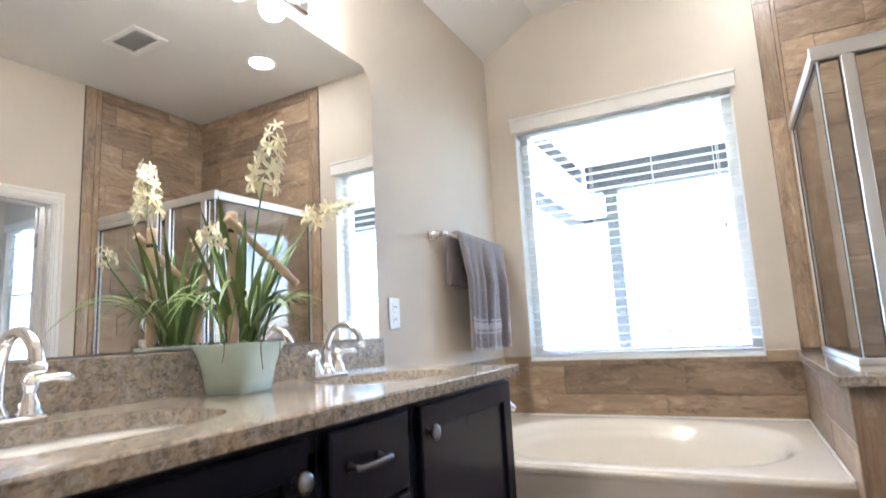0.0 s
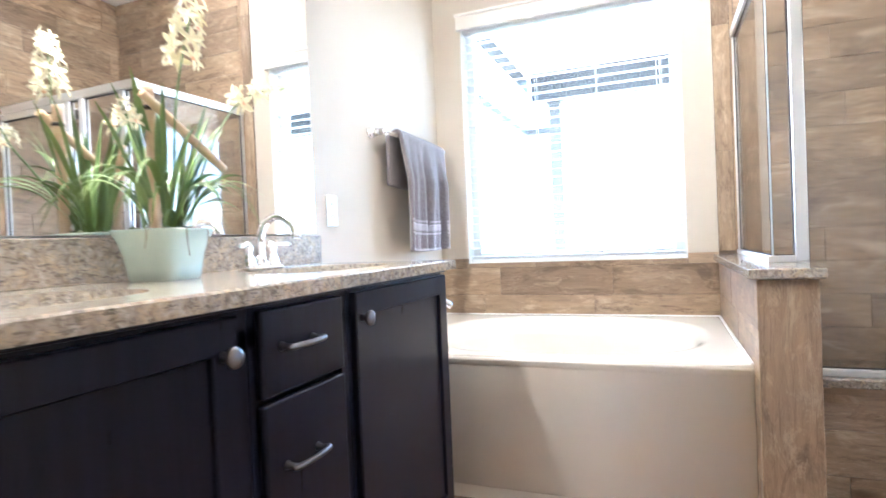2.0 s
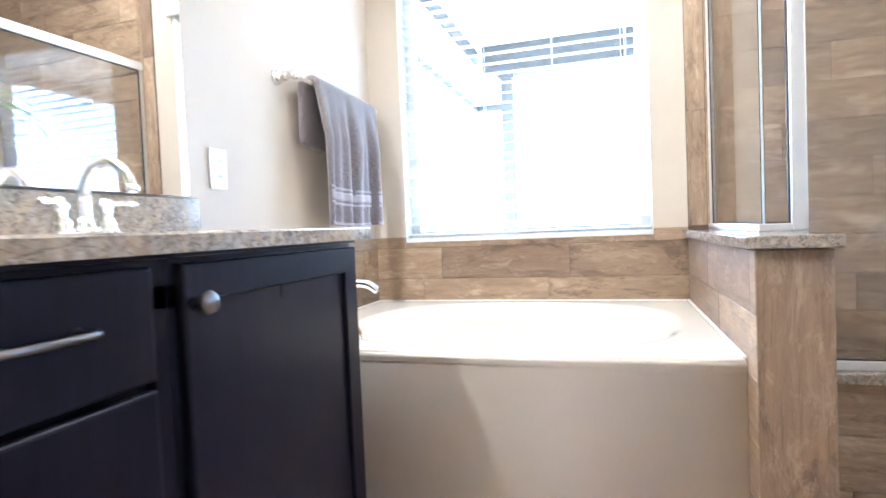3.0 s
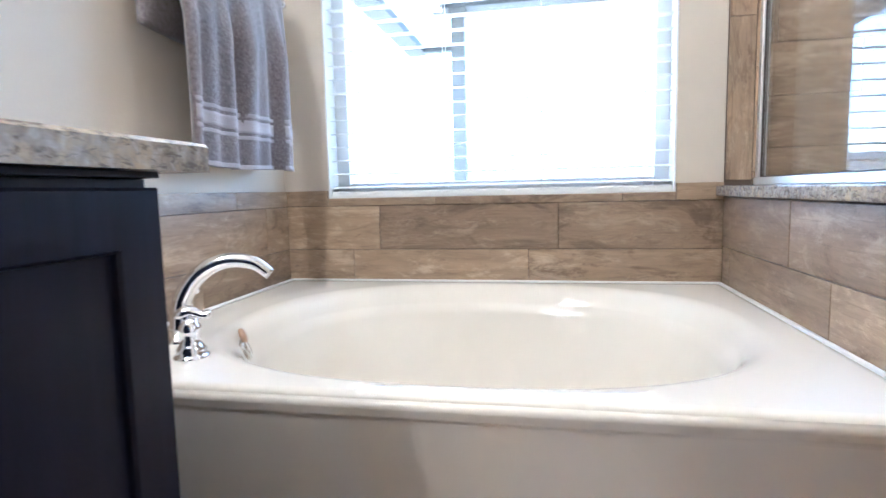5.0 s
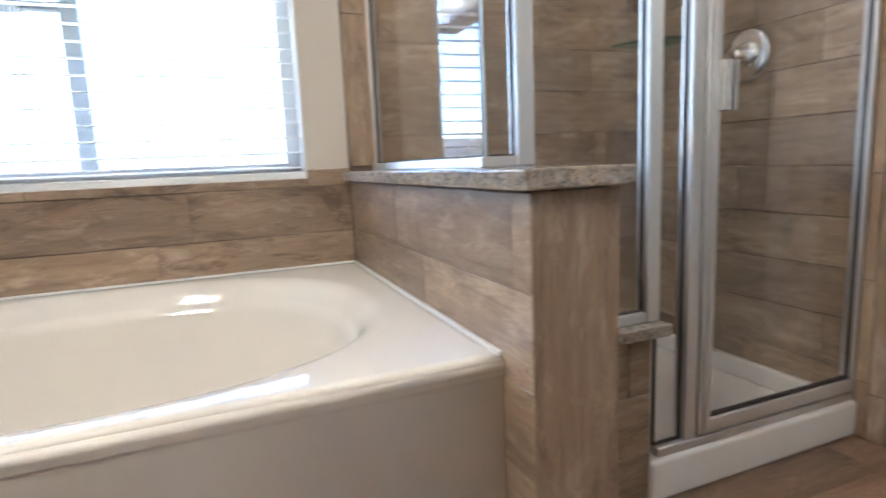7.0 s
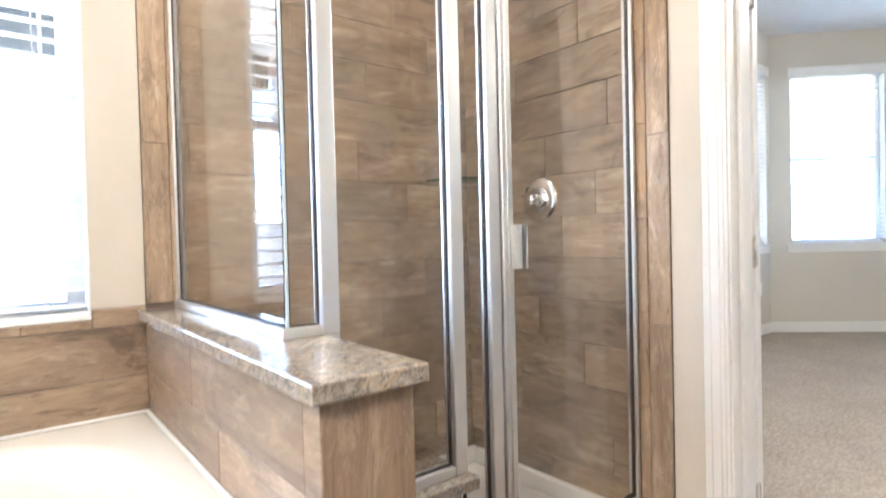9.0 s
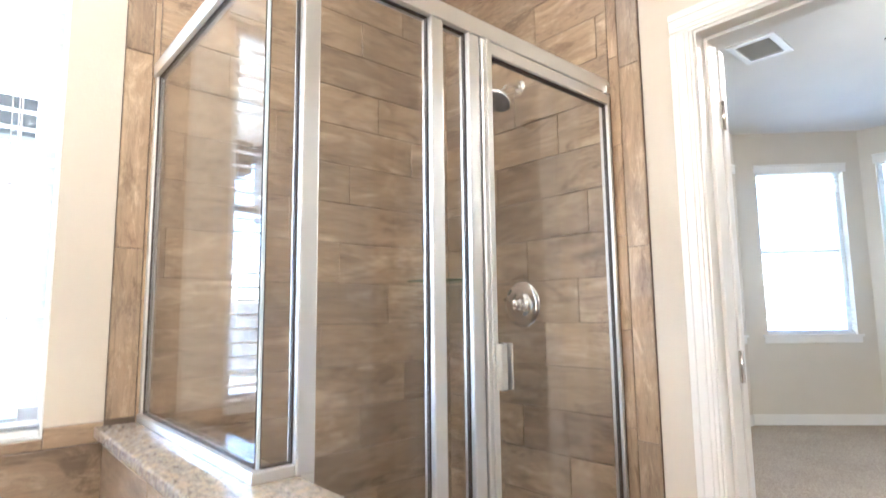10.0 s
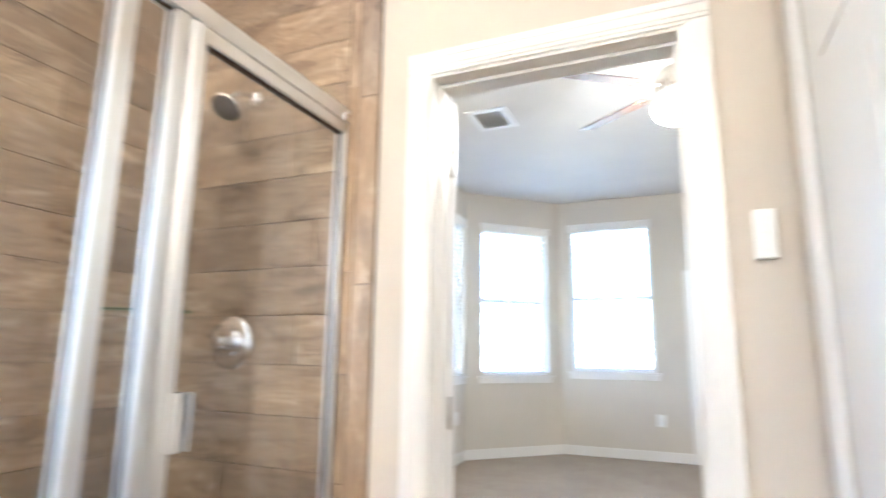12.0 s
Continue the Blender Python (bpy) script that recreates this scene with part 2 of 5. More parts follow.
BROWN_METAL = metal("bronze_plug", (0.42, 0.27, 0.17), 0.3)

GRASS, _nt, _b = material("dry_lawn", (0.22, 0.24, 0.10), 0.95)
_nt.links.new(ramp(_nt, noise_tex(_nt, coords(_nt), 1.1, 6), [(0.35, (0.21, 0.215, 0.15)), (0.65, (0.36, 0.35, 0.28))]), _b.inputs["Base Color"])
CONCRETE = paint("pale_concrete", (0.50, 0.48, 0.45), 0.9, 0.6)
SOFFIT = paint("porch_white_paint", (0.78, 0.76, 0.72), 0.6, 0.2)
# dark grey carries the shade on the beam face towards the house
BEAM = paint("porch_shaded_beam_paint", (0.045, 0.047, 0.050), 0.6, 0.2)
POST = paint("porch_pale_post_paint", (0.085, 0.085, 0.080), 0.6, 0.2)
FENCE = plank_material("cedar_fence", (0.28, 0.23, 0.19), (0.44, 0.38, 0.32), (0.55, 0.48, 0.41), (0.85, 0.85, 0.85), (1.15, 1.12, 1.1), (0.7, 0.9))


# ---- mesh helpers ----
def box(bm, x0, x1, y0, y1, z0, z1, bevel=0.0, seg=2):
    lo, hi = Vector((min(x0, x1), min(y0, y1), min(z0, z1))), Vector((max(x0, x1), max(y0, y1), max(z0, z1)))
    r = bmesh.ops.create_cube(bm, size=1.0, matrix=Matrix.Translation((lo + hi) / 2) @ Matrix.Diagonal((*(hi - lo), 1)))
    if bevel:
        edges = list({e for v in r["verts"] for e in v.link_edges})
        bmesh.ops.bevel(bm, geom=edges, offset=bevel, segments=seg, profile=0.5, affect="EDGES", clamp_overlap=True)
    return bm


def boxes(*specs, bevel=0.0):
    bm = bmesh.new()
    for s in specs:
        box(bm, *s, bevel=bevel)
    return bm


def lathe(bm, profile, m=Matrix(), seg=24, cap=True):
    """Turns (radius, height) pairs about the local z axis of m."""
    rings = []
    for r, h in profile:
        rings.append([bm.verts.new(m @ Vector((r * math.cos(2 * math.pi * k / seg), r * math.sin(2 * math.pi * k / seg), h))) for k in range(seg)])
    for a, b in zip(rings, rings[1:]):
        for k in range(seg):
            f = bm.faces.new((a[k], a[(k + 1) % seg], b[(k + 1) % seg], b[k]))
            f.smooth = True
    if cap:
        bm.faces.new(rings[0][::-1])
        bm.faces.new(rings[-1])
    return bm


def tube(bm, pts, radii, seg=12, flat=1.0):
    """A round tube along points; radii is one number or one for each point."""
    pts = [Vector(p) for p in pts]
    if isinstance(radii, (int, float)):
        radii = [radii] * len(pts)
    rings, up = [], None
    for i, p in enumerate(pts):
        d = (pts[min(i + 1, len(pts) - 1)] - pts[max(i - 1, 0)]).normalized()
        if up is None:
            up = d.orthogonal().normalized()
        up = (up - d * up.dot(d)).normalized()
        side = d.cross(up)
        rings.append([bm.verts.new(p + radii[i] * (math.cos(2 * math.pi * k / seg) * up + flat * math.sin(2 * math.pi * k / seg) * side)) for k in range(seg)])
    for a, b in zip(rings, rings[1:]):
        for k in range(seg):
            f = bm.faces.new((a[k], a[(k + 1) % seg], b[(k + 1) % seg], b[k]))
            f.smooth = True
    bm.faces.new(rings[0][::-1])
    bm.faces.new(rings[-1])
    return bm


def arc(points, n=8):
    """A smooth curve through points (Catmull-Rom)."""
    p = [Vector(q) for q in points]
    p = [2 * p[0] - p[1]] + p + [2 * p[-1] - p[-2]]
    out = []
    for i in range(1, len(p) - 2):
        for k in range(n):
            t = k / n
            out.append(0.5 * ((2 * p[i]) + (p[i + 1] - p[i - 1]) * t + (2 * p[i - 1] - 5 * p[i] + 4 * p[i + 1] - p[i + 2]) * t * t + (3 * p[i] - p[i - 1] - 3 * p[i + 1] + p[i + 2]) * t ** 3))
    return out + [p[-2]]


def mesh_of(bm, name, mat):
    bmesh.ops.recalc_face_normals(bm, faces=bm.faces)
    me = bpy.data.meshes.new(name)
    bm.to_mesh(me)
    bm.free()
    me.materials.append(mat)
    return me


def part(name, bm, mat, parent, label=""):
    ob = new(name, mesh_of(bm, name, mat))
    ob.parent = parent
    if label:
        ob["label"] = label
    return ob


def empty(name, label, category, group="", kind="", at=None):
    ob = new(name)
    if at is not None:
        ob.matrix_basis = at
    return tagged(ob, label, category, group, kind)


def solid(name, bm, mat, label, category, kind="", group=""):
    return tagged(new(name, mesh_of(bm, name, mat)), label, category, group, kind)


def structure(name, bm, mat, label, category):
    return solid(name, bm, mat, label, category, "structure")


# ---- bathroom shell ----
W, N, E = 0.0, 3.15, 2.76            # paint faces of the west, north and east walls
SOUTH, CEILING = -1.5, 2.88
OX0, OX1, OZ0, OZ1 = 0.165, 1.318, 0.835, 2.2   # window opening
DY0, DY1, DZ = 1.305, 2.025, 2.0                # bedroom door opening

structure("floor", boxes((-0.12, E + 0.12, SOUTH - 0.12, N + 0.2, -0.15, -0.004)), GROUT, "dark grouted bathroom subfloor under wood-look planks", "floor")
structure("wall_west", boxes((-0.12, W, SOUTH, N, 0, 3.1)), WALL, "beige painted textured bathroom wall beside the vanity", "wall")
structure("wall_north", boxes((-0.12, OX0, N, N + 0.2, 0, 3.1), (OX1, E + 0.12, N, N + 0.2, 0, 3.1), (OX0, OX1, N, N + 0.2, 0, OZ0), (OX0, OX1, N, N + 0.2, OZ1, 3.1)), WALL, "beige painted wall with a large window over the tub", "wall")
structure("wall_east", boxes((E, E + 0.12, SOUTH, DY0, 0, 3.2), (E, E + 0.12, DY1, N, 0, 3.2), (E, E + 0.12, DY0, DY1, DZ, 3.2)), WALL, "beige painted wall with a doorway to the bedroom", "wall")
structure("wall_south", boxes((-0.12, E + 0.12, SOUTH - 0.12, SOUTH, 0, 3.1)), WALL, "plain beige painted wall closing the bathroom", "wall")
structure("wall_closet", boxes((1.62, 2.30 - 0.62, 0.99, 1.09, 0, 2.9), (2.62, E, 0.99, 1.09, 0, 2.9), (1.68, 2.62, 0.99, 1.09, 2.03, 2.9), (1.62, 1.72, SOUTH, 0.99, 0, 2.9)), WALL, "beige painted closet wall beside the doorway", "wall")

bm = bmesh.new()
sec = [(-0.12, 2.60), (0.0, 2.665), (0.335, CEILING), (E + 0.12, CEILING), (E + 0.12, 3.2), (-0.12, 3.2)]
ends = [[bm.verts.new((x, y, z)) for x, z in sec] for y in (SOUTH - 0.12, N + 0.02)]
for k in range(len(sec)):
    bm.faces.new((ends[0][k], ends[0][(k + 1) % len(sec)], ends[1][(k + 1) % len(sec)], ends[1][k]))
bm.faces.new(ends[0]), bm.faces.new(ends[1])
structure("ceiling", bm, CEIL, "white textured ceiling with a sloped edge", "ceiling")

# ---- bedroom shell ----
BC, BS = 3.02, -2.2
P1, P2 = Vector((7.25, 3.6, 0)), Vector((8.15, 2.7, 0))
structure("floor_bedroom", boxes((E + 0.06, 8.5, BS, 4.0, -0.15, 0.004)), CARPET, "beige cut-pile bedroom carpet", "floor")
structure("ceiling_bedroom", boxes((E + 0.12, 8.5, BS, 4.0, BC, BC + 0.15)), CEIL, "flat white bedroom ceiling", "ceiling")


def wall_with_hole(name, a, b, u0, u1, z0, z1, h, thick=0.16, mat=BED_WALL, label="greige painted bedroom wall with a window"):
    """A wall from a to b whose room lies on its right; the opening runs u0..u1 metres along it."""
    d = Vector(b) - Vector(a)
    n = d.length
    bm = bmesh.new()
    for s in ((0, u0, 0, h), (u1, n, 0, h), (u0, u1, 0, z0), (u0, u1, z1, h)):
        if s[1] - s[0] > 0.001:
            box(bm, s[0], s[1], 0, thick, s[2], s[3])
    ob = structure(name, bm, mat, label, "wall")
    ob.matrix_basis = Matrix.Translation(a) @ Matrix.Rotation(math.atan2(d.y, d.x), 4, "Z")
    return ob


BED_WIN = [
    ((5.2, 3.6, 0), P1, 1.10, 1.98, 0.90, 2.62),
    (P1, P2, 0.21, 1.09, 0.90, 2.62),
    (P2, (8.15, BS, 0), 0.13, 1.06, 0.95, 2.68),
]
for i, (a, b, u0, u1, z0, z1) in enumerate(BED_WIN):
    wall_with_hole("wall_bay_%d" % (i + 1), a, b, u0, u1, z0, z1, BC)
structure("wall_bedroom_north", boxes((E + 0.12, 5.2, 3.6, 3.76, 0, BC)), BED_WALL, "greige painted bedroom wall", "wall")
structure("wall_bedroom_south", boxes((E + 0.12, 8.3, BS - 0.1, BS, 0, BC)), BED_WALL, "greige painted bedroom wall", "wall")
structure("wall_bedroom_west", boxes((E + 0.121, E + 0.14, BS, DY0 - 0.002, 0, BC), (E + 0.121, E + 0.14, DY1 + 0.002, 3.6, 0, BC), (E + 0.121, E + 0.14, DY0, DY1, DZ + 0.002, BC)), BED_WALL, "greige painted bedroom side of the doorway wall", "wall")


# ---- window and blind over the tub ----
def window_unit(name, w, h, label, mid=False, depth=0.06):
    """A window in its own frame of reference: x along the wall, y outwards, z up from the opening's bottom."""
    ob = empty(name, label, "window", kind="structure")
    f = 0.052 if not mid else 0.045
    part("window_frame", boxes((0, f, 0, depth, 0, h), (w - f, w, 0, depth, 0, h), (f, w - f, 0, depth, 0, f), (f, w - f, 0, depth, h - f, h), bevel=0.004), VINYL, ob)
    if mid:
        part("meeting_rail", boxes((f, w - f, 0.005, depth - 0.005, h * 0.5 - 0.022, h * 0.5 + 0.022), bevel=0.004), VINYL, ob)
        spans = ((f, h * 0.5 - 0.022), (h * 0.5 + 0.022, h - f))
    else:
        spans = ((f, h - f),)
    for z0, z1 in spans:
        p = part("pane", boxes((f - 0.004, w - f + 0.004, depth * 0.5 - 0.003, depth * 0.5 + 0.003, z0 - 0.004, z1 + 0.004)), WINDOW_GLASS, ob)
        p.visible_shadow = False
    return ob


def slat_blind(name, w, h, label, pitch=0.047, tilt=6.0, drop=1.0, valance=0.03, cords=(0.08, 0.36, 0.64, 0.92), wand=True):
    """A horizontal blind hung from the top of an opening w wide and h high; y is outwards."""
    ob = empty(name, label, "window blind")
    top = h
    bm = boxes((0.004, w - 0.004, -0.03, 0.03, top - 0.045, top - 0.002), bevel=0.003)
    part("headrail", bm, SLAT, ob)
    if valance:
        bm = boxes((-0.018, w + 0.022, -0.072, -0.056, top - 0.04, top + 0.05), bevel=0.005)
        box(bm, -0.024, w + 0.028, -0.08, -0.058, top + 0.034, top + 0.052, 0.006)
        box(bm, -0.018, -0.006, -0.06, -0.04, top - 0.038, top + 0.048)
        box(bm, w + 0.010, w + 0.022, -0.06, -0.04, top - 0.038, top + 0.048)
        part("valance", bm, TRIM, ob)
    bm = bmesh.new()
    n = 5
    rows = []
    for k in range(n):
        u = -1 + 2 * k / (n - 1)
        rows.append([(x, 0.025 * u, 0.0022 * (1 - u * u)) for x in (0.008, w - 0.008)])
    for dz in (0.0, 0.0028):
        vs = [[bm.verts.new((x, y, z + dz)) for x, y, z in r] for r in rows]
        for a, b in zip(vs, vs[1:]):
            bm.faces.new((a[0], a[1], b[1], b[0]))
    bm.verts.ensure_lookup_table()
    m = 2 * n
    for a, b in ((0, 1), (2 * n - 2, 2 * n - 1)):
        bm.faces.new((bm.verts[a], bm.verts[b], bm.verts[b + m], bm.verts[a + m]))
    for s in (0, 1):
        for k in range(n - 1):
            i, j = 2 * k + s, 2 * k + 2 + s
            bm.faces.new((bm.verts[i], bm.verts[j], bm.verts[j + m], bm.verts[i + m]))
    me = mesh_of(bm, "slat", SLAT)
    z0 = h * (1 - drop) + 0.035
    count = int((top - 0.06 - z0) / pitch)
    rnd = random.Random(3)
    for k in range(count + 1):
        s = new("slat", me)
        s.parent = ob
        s.matrix_basis = pose(0, 0, z0 + pitch * k, tilt + rnd.uniform(-1.2, 1.2), rnd.uniform(-0.06, 0.06), 0)
    part("bottom_rail", boxes((0.006, w - 0.006, -0.026, 0.026, z0 - 0.032, z0 - 0.012), bevel=0.004), SLAT, ob)
    for c in cords:
        bm = bmesh.new()
        for y in (-0.027, 0.027):
            tube(bm, [(c * w, y, z0 - 0.02), (c * w, y, top - 0.04)], 0.0011, 6)
        part("ladder_cord", bm, PLASTIC, ob)
    if wand:
        bm = bmesh.new()
        tube(bm, [(w - 0.10, -0.037, top - 0.04), (w - 0.101, -0.04, top - 0.42), (w - 0.099, -0.04, top - 0.72)], 0.0016, 8)
        tube(bm, [(w - 0.115, -0.037, top - 0.04), (w - 0.117, -0.04, top - 0.36), (w - 0.113, -0.04, top - 0.68)], 0.0016, 8)
        part("pull_cord", bm, PLASTIC, ob)
        for x, z in ((w - 0.099, top - 0.74), (w - 0.113, top - 0.70)):
            bm = bmesh.new()
            lathe(bm, [(0.003, 0.03), (0.006, 0.026), (0.009, 0.008), (0.008, 0.0)], Matrix.Translation((x, -0.04, z)), 10)
            part("tassel", bm, PLASTIC, ob)
    return ob


def place(ob, m):
    ob.matrix_basis = m
    return ob


place(window_unit("window_1", OX1 - OX0, OZ1 - OZ0, "white vinyl picture window over the bathtub"), pose(OX0, N + 0.082, OZ0))
win = bpy.data.objects["window_1"]
for x0, x1, z0, z1 in ((0.0005, 0.006, 0.0, OZ1 - OZ0), (OX1 - OX0 - 0.006, OX1 - OX0 - 0.0005, 0.0, OZ1 - OZ0), (0.006, OX1 - OX0 - 0.006, 0.0005, 0.006)):
    part("jamb_liner", boxes((x0, x1, -0.081, -0.0005, z0, z1)), VINYL, win)
place(slat_blind("window_blind", OX1 - OX0, OZ1 - OZ0, "open white wide-slat blind hanging in the tub window"), pose(OX0, N + 0.045, OZ0))


# ---- bathtub ----
def super_ring(cx, cy, a, b, n, p, z):
    pts = []
    for k in range(n):
        t = 2 * math.pi * k / n
        c, s = math.cos(t), math.sin(t)
        pts.append(Vector((cx + a * math.copysign(abs(c) ** (2 / p), c), cy + b * math.copysign(abs(s) ** (2 / p), s), z)))
    return pts


def rect_ring(cx, cy, x0, x1, y0, y1, n, z):
    """Points on a rectangle seen from (cx, cy) at even angles, snapped to the corners."""
    pts = []
    for k in range(n):
        t = 2 * math.pi * k / n
        c, s = math.cos(t), math.sin(t)
        rx = ((x1 if c > 0 else x0) - cx) / c if abs(c) > 1e-9 else 1e9
        ry = ((y1 if s > 0 else y0) - cy) / s if abs(s) > 1e-9 else 1e9
        r = min(rx, ry)
        pts.append(Vector((cx + r * c, cy + r * s, z)))
    for qx in (x0, x1):
        for qy in (y0, y1):
            k = min(range(n), key=lambda i: (pts[i].x - qx) ** 2 + (pts[i].y - qy) ** 2)
            pts[k] = Vector((qx, qy, z))
    return pts


def bridge(bm, rings, smooth=True, close=False):
    vs = [[bm.verts.new(p) for p in r] for r in rings]
    for a, b in zip(vs, vs[1:]):
        for k in range(len(a)):
            f = bm.faces.new((a[k], a[(k + 1) % len(a)], b[(k + 1) % len(a)], b[k]))
            f.smooth = smooth
    if close:
        bm.faces.new(vs[-1])
    return vs


TX0, TX1, TY0, TY1, TZ = 0.014, 1.453, 2.085, 3.138, 0.545
tub = empty("bathtub", "ivory acrylic drop-in garden bathtub with an oval basin", "bathtub")
bm = bmesh.new()
NSEG = 96
cx, cy = 0.765, 2.615
rings = [rect_ring(cx, cy, TX0, TX1, TY0, TY1, NSEG, TZ - 0.03), rect_ring(cx, cy, TX0, TX1, TY0, TY1, NSEG, TZ - 0.006), rect_ring(cx, cy, TX0 + 0.004, TX1 - 0.004, TY0 + 0.006, TY1 - 0.004, NSEG, TZ),
         rect_ring(cx, cy, TX0 + 0.02, TX1 - 0.02, TY0 + 0.022, TY1 - 0.02, NSEG, TZ)]
for a, b, z, p in ((0.612, 0.486, 0.0, 2.55), (0.600, 0.476, -0.0015, 2.5), (0.588, 0.467, -0.005, 2.5), (0.576, 0.457, -0.011, 2.5), (0.565, 0.448, -0.020, 2.5), (0.556, 0.441, -0.034, 2.45), (0.548, 0.434, -0.050, 2.45), (0.543, 0.430, -0.058, 2.45), (0.534, 0.422, -0.066, 2.45), (0.526, 0.415, -0.085, 2.45), (0.49, 0.385, -0.2, 2.4), (0.455, 0.345, -0.32, 2.4), (0.41, 0.30, -0.385, 2.3), (0.33, 0.24, -0.41, 2.2), (0.1, 0.08, -0.415, 2)):
    rings.append(super_ring(cx, cy, a, b, NSEG, p, TZ + z))
bridge(bm, rings, True, True)
part("basin", bm, ACRYLIC, tub)
bm = bmesh.new()
prof = [(0.0, TZ - 0.008), (-0.006, TZ - 0.010), (-0.009, TZ - 0.015), (-0.009, TZ - 0.021), (-0.007, TZ - 0.025), (-0.007, TZ - 0.031), (-0.004, TZ - 0.036), (-0.001, TZ - 0.042), (0.0, 0.055), (0.003, 0.05), (0.003, 0.0)]
sides = [[bm.verts.new((x, TY0 + y, z)) for y, z in prof] for x in (TX0 + 0.001, TX1)]
back = [[bm.verts.new((x, TY0 + 0.03, z)) for z in (TZ - 0.008, 0.0)] for x in (TX0 + 0.001, TX1)]
for k in range(len(prof) - 1):
    bm.faces.new((sides[0][k], sides[1][k], sides[1][k + 1], sides[0][k + 1])).smooth = k < 8
for s, b in zip(sides, back):
    bm.faces.new(s + [b[1], b[0]])
part("apron", bm, ACRYLIC, tub)
bm = boxes((TX0, TX0 + 0.012, TY0 + 0.03, TY1, TZ, TZ + 0.006), (TX1 - 0.008, TX1 + 0.001, TY0 + 0.0, TY1, TZ - 0.001, TZ + 0.007), (TX0 + 0.012, TX1 - 0.008, TY1 - 0.008, TY1, TZ, TZ + 0.007), bevel=0.002)
part("caulk_bead", bm, PLASTIC, tub)
bm = bmesh.new()
lathe(bm, [(0.0395, 0.0), (0.0395, 0.006), (0.034, 0.011), (0.012, 0.013)], Matrix.Translation((0.243, 2.425, 0.487)) @ Matrix.Rotation(radians(22), 4, "Z") @ Matrix.Rotation(radians(76), 4, "Y"), 28)
part("overflow_plate", bm, NICKEL, tub, "brushed nickel overflow plate")
bm = bmesh.new()
lathe(bm, [(0.019, 0.0), (0.019, 0.005), (0.014, 0.009), (0.004, 0.010)], Matrix.Translation((0.234, 2.43, 0.532)) @ Matrix.Rotation(radians(22), 4, "Z") @ Matrix.Rotation(radians(70), 4, "Y"), 20)
part("tub_plug", bm, BROWN_METAL, tub, "bronze round air button")

filler = empty("tub_filler", "polished chrome arched tub filler with lever handles", "bathtub faucet")
bm = bmesh.new()
lathe(bm, [(0.034, 0), (0.034, 0.006), (0.028, 0.012), (0.024, 0.03)], Matrix.Translation((0.155, 2.325, TZ)), 24)
path = arc([(0.155, 2.325, TZ + 0.02), (0.162, 2.33, TZ + 0.09), (0.195, 2.342, TZ + 0.142), (0.245, 2.36, TZ + 0.170), (0.30, 2.38, TZ + 0.165), (0.335, 2.392, TZ + 0.138)], 6)
tube(bm, path, [0.022 - 0.009 * i / (len(path) - 1) for i in range(len(path))], 16)
part("spout", bm, CHROME, filler)
for hx, hy, yaw in ((0.252, 2.225, 20), (0.085, 2.44, 70)):
    at = Matrix.Translation((hx, hy, TZ))
    bm = bmesh.new()
    lathe(bm, [(0.033, 0), (0.034, 0.004), (0.031, 0.008), (0.026, 0.012), (0.029, 0.018), (0.022, 0.026), (0.017, 0.04), (0.020, 0.052), (0.021, 0.062), (0.014, 0.070), (0.012, 0.078)], at, 24)
    h = part("handle_base", bm, CHROME, filler)
    bm = bmesh.new()
    d = Matrix.Rotation(radians(yaw), 3, "Z") @ Vector((1, 0, 0))
    c = Vector((hx, hy, TZ + 0.084))
    tube(bm, arc([c - d * 0.024, c + Vector((0, 0, 0.008)), c + d * 0.022, c + d * 0.040], 5), [0.008, 0.010, 0.012, 0.013, 0.013, 0.012, 0.011, 0.010, 0.009, 0.009, 0.009, 0.009, 0.010, 0.010, 0.009, 0.006], 12, 0.75)
    part("lever", bm, CHROME, h)


# ---- vanity ----
FACE, DOOR_T = 0.536, 0.018


def shaker(bm, y0, y1, z0, z1, rail=0.058, x=FACE):
    """A flat-panelled front with a raised frame, facing +x, as one piece."""
    x0, x1 = x + 0.001, x + DOOR_T
    rings = []
    for xx, o in ((x0, 0.0), (x1 - 0.003, 0.0), (x1, 0.003), (x1, rail - 0.003), (x1 - 0.003, rail), (x1 - 0.009, rail + 0.001)):
        rings.append([Vector((xx, y, z)) for y, z in ((y0 + o, z0 + o), (y1 - o, z0 + o), (y1 - o, z1 - o), (y0 + o, z1 - o))])
    vs = bridge(bm, rings, False, True)
    bm.faces.new(vs[0])
    return bm


def knob(y, z, parent):
    bm = bmesh.new()
    lathe(bm, [(0.009, 0.0), (0.008, 0.004), (0.0055, 0.010), (0.0065, 0.014), (0.0165, 0.018), (0.0185, 0.022), (0.0165, 0.027), (0.009, 0.031), (0.002, 0.032)], Matrix.Translation((FACE + DOOR_T, y, z)) @ Matrix.Rotation(radians(90), 4, "Y"), 20)
    part("knob", bm, PEWTER, parent, "dark pewter mushroom knob")


def bar_pull(y, z, parent):
    bm = bmesh.new()
    x = FACE + DOOR_T
    for s in (-1, 1):
        lathe(bm, [(0.009, 0), (0.007, 0.004), (0.0055, 0.010), (0.006, 0.020), (0.004, 0.025)], Matrix.Translation((x, y + s * 0.048, z)) @ Matrix.Rotation(radians(90), 4, "Y"), 14)
    tube(bm, arc([(x + 0.02, y - 0.055, z), (x + 0.027, y - 0.046, z), (x + 0.031, y, z), (x + 0.027, y + 0.046, z), (x + 0.02, y + 0.055, z)], 5), 0.0058, 12)
    part("pull_handle", bm, PEWTER, parent, "dark pewter bar pull")


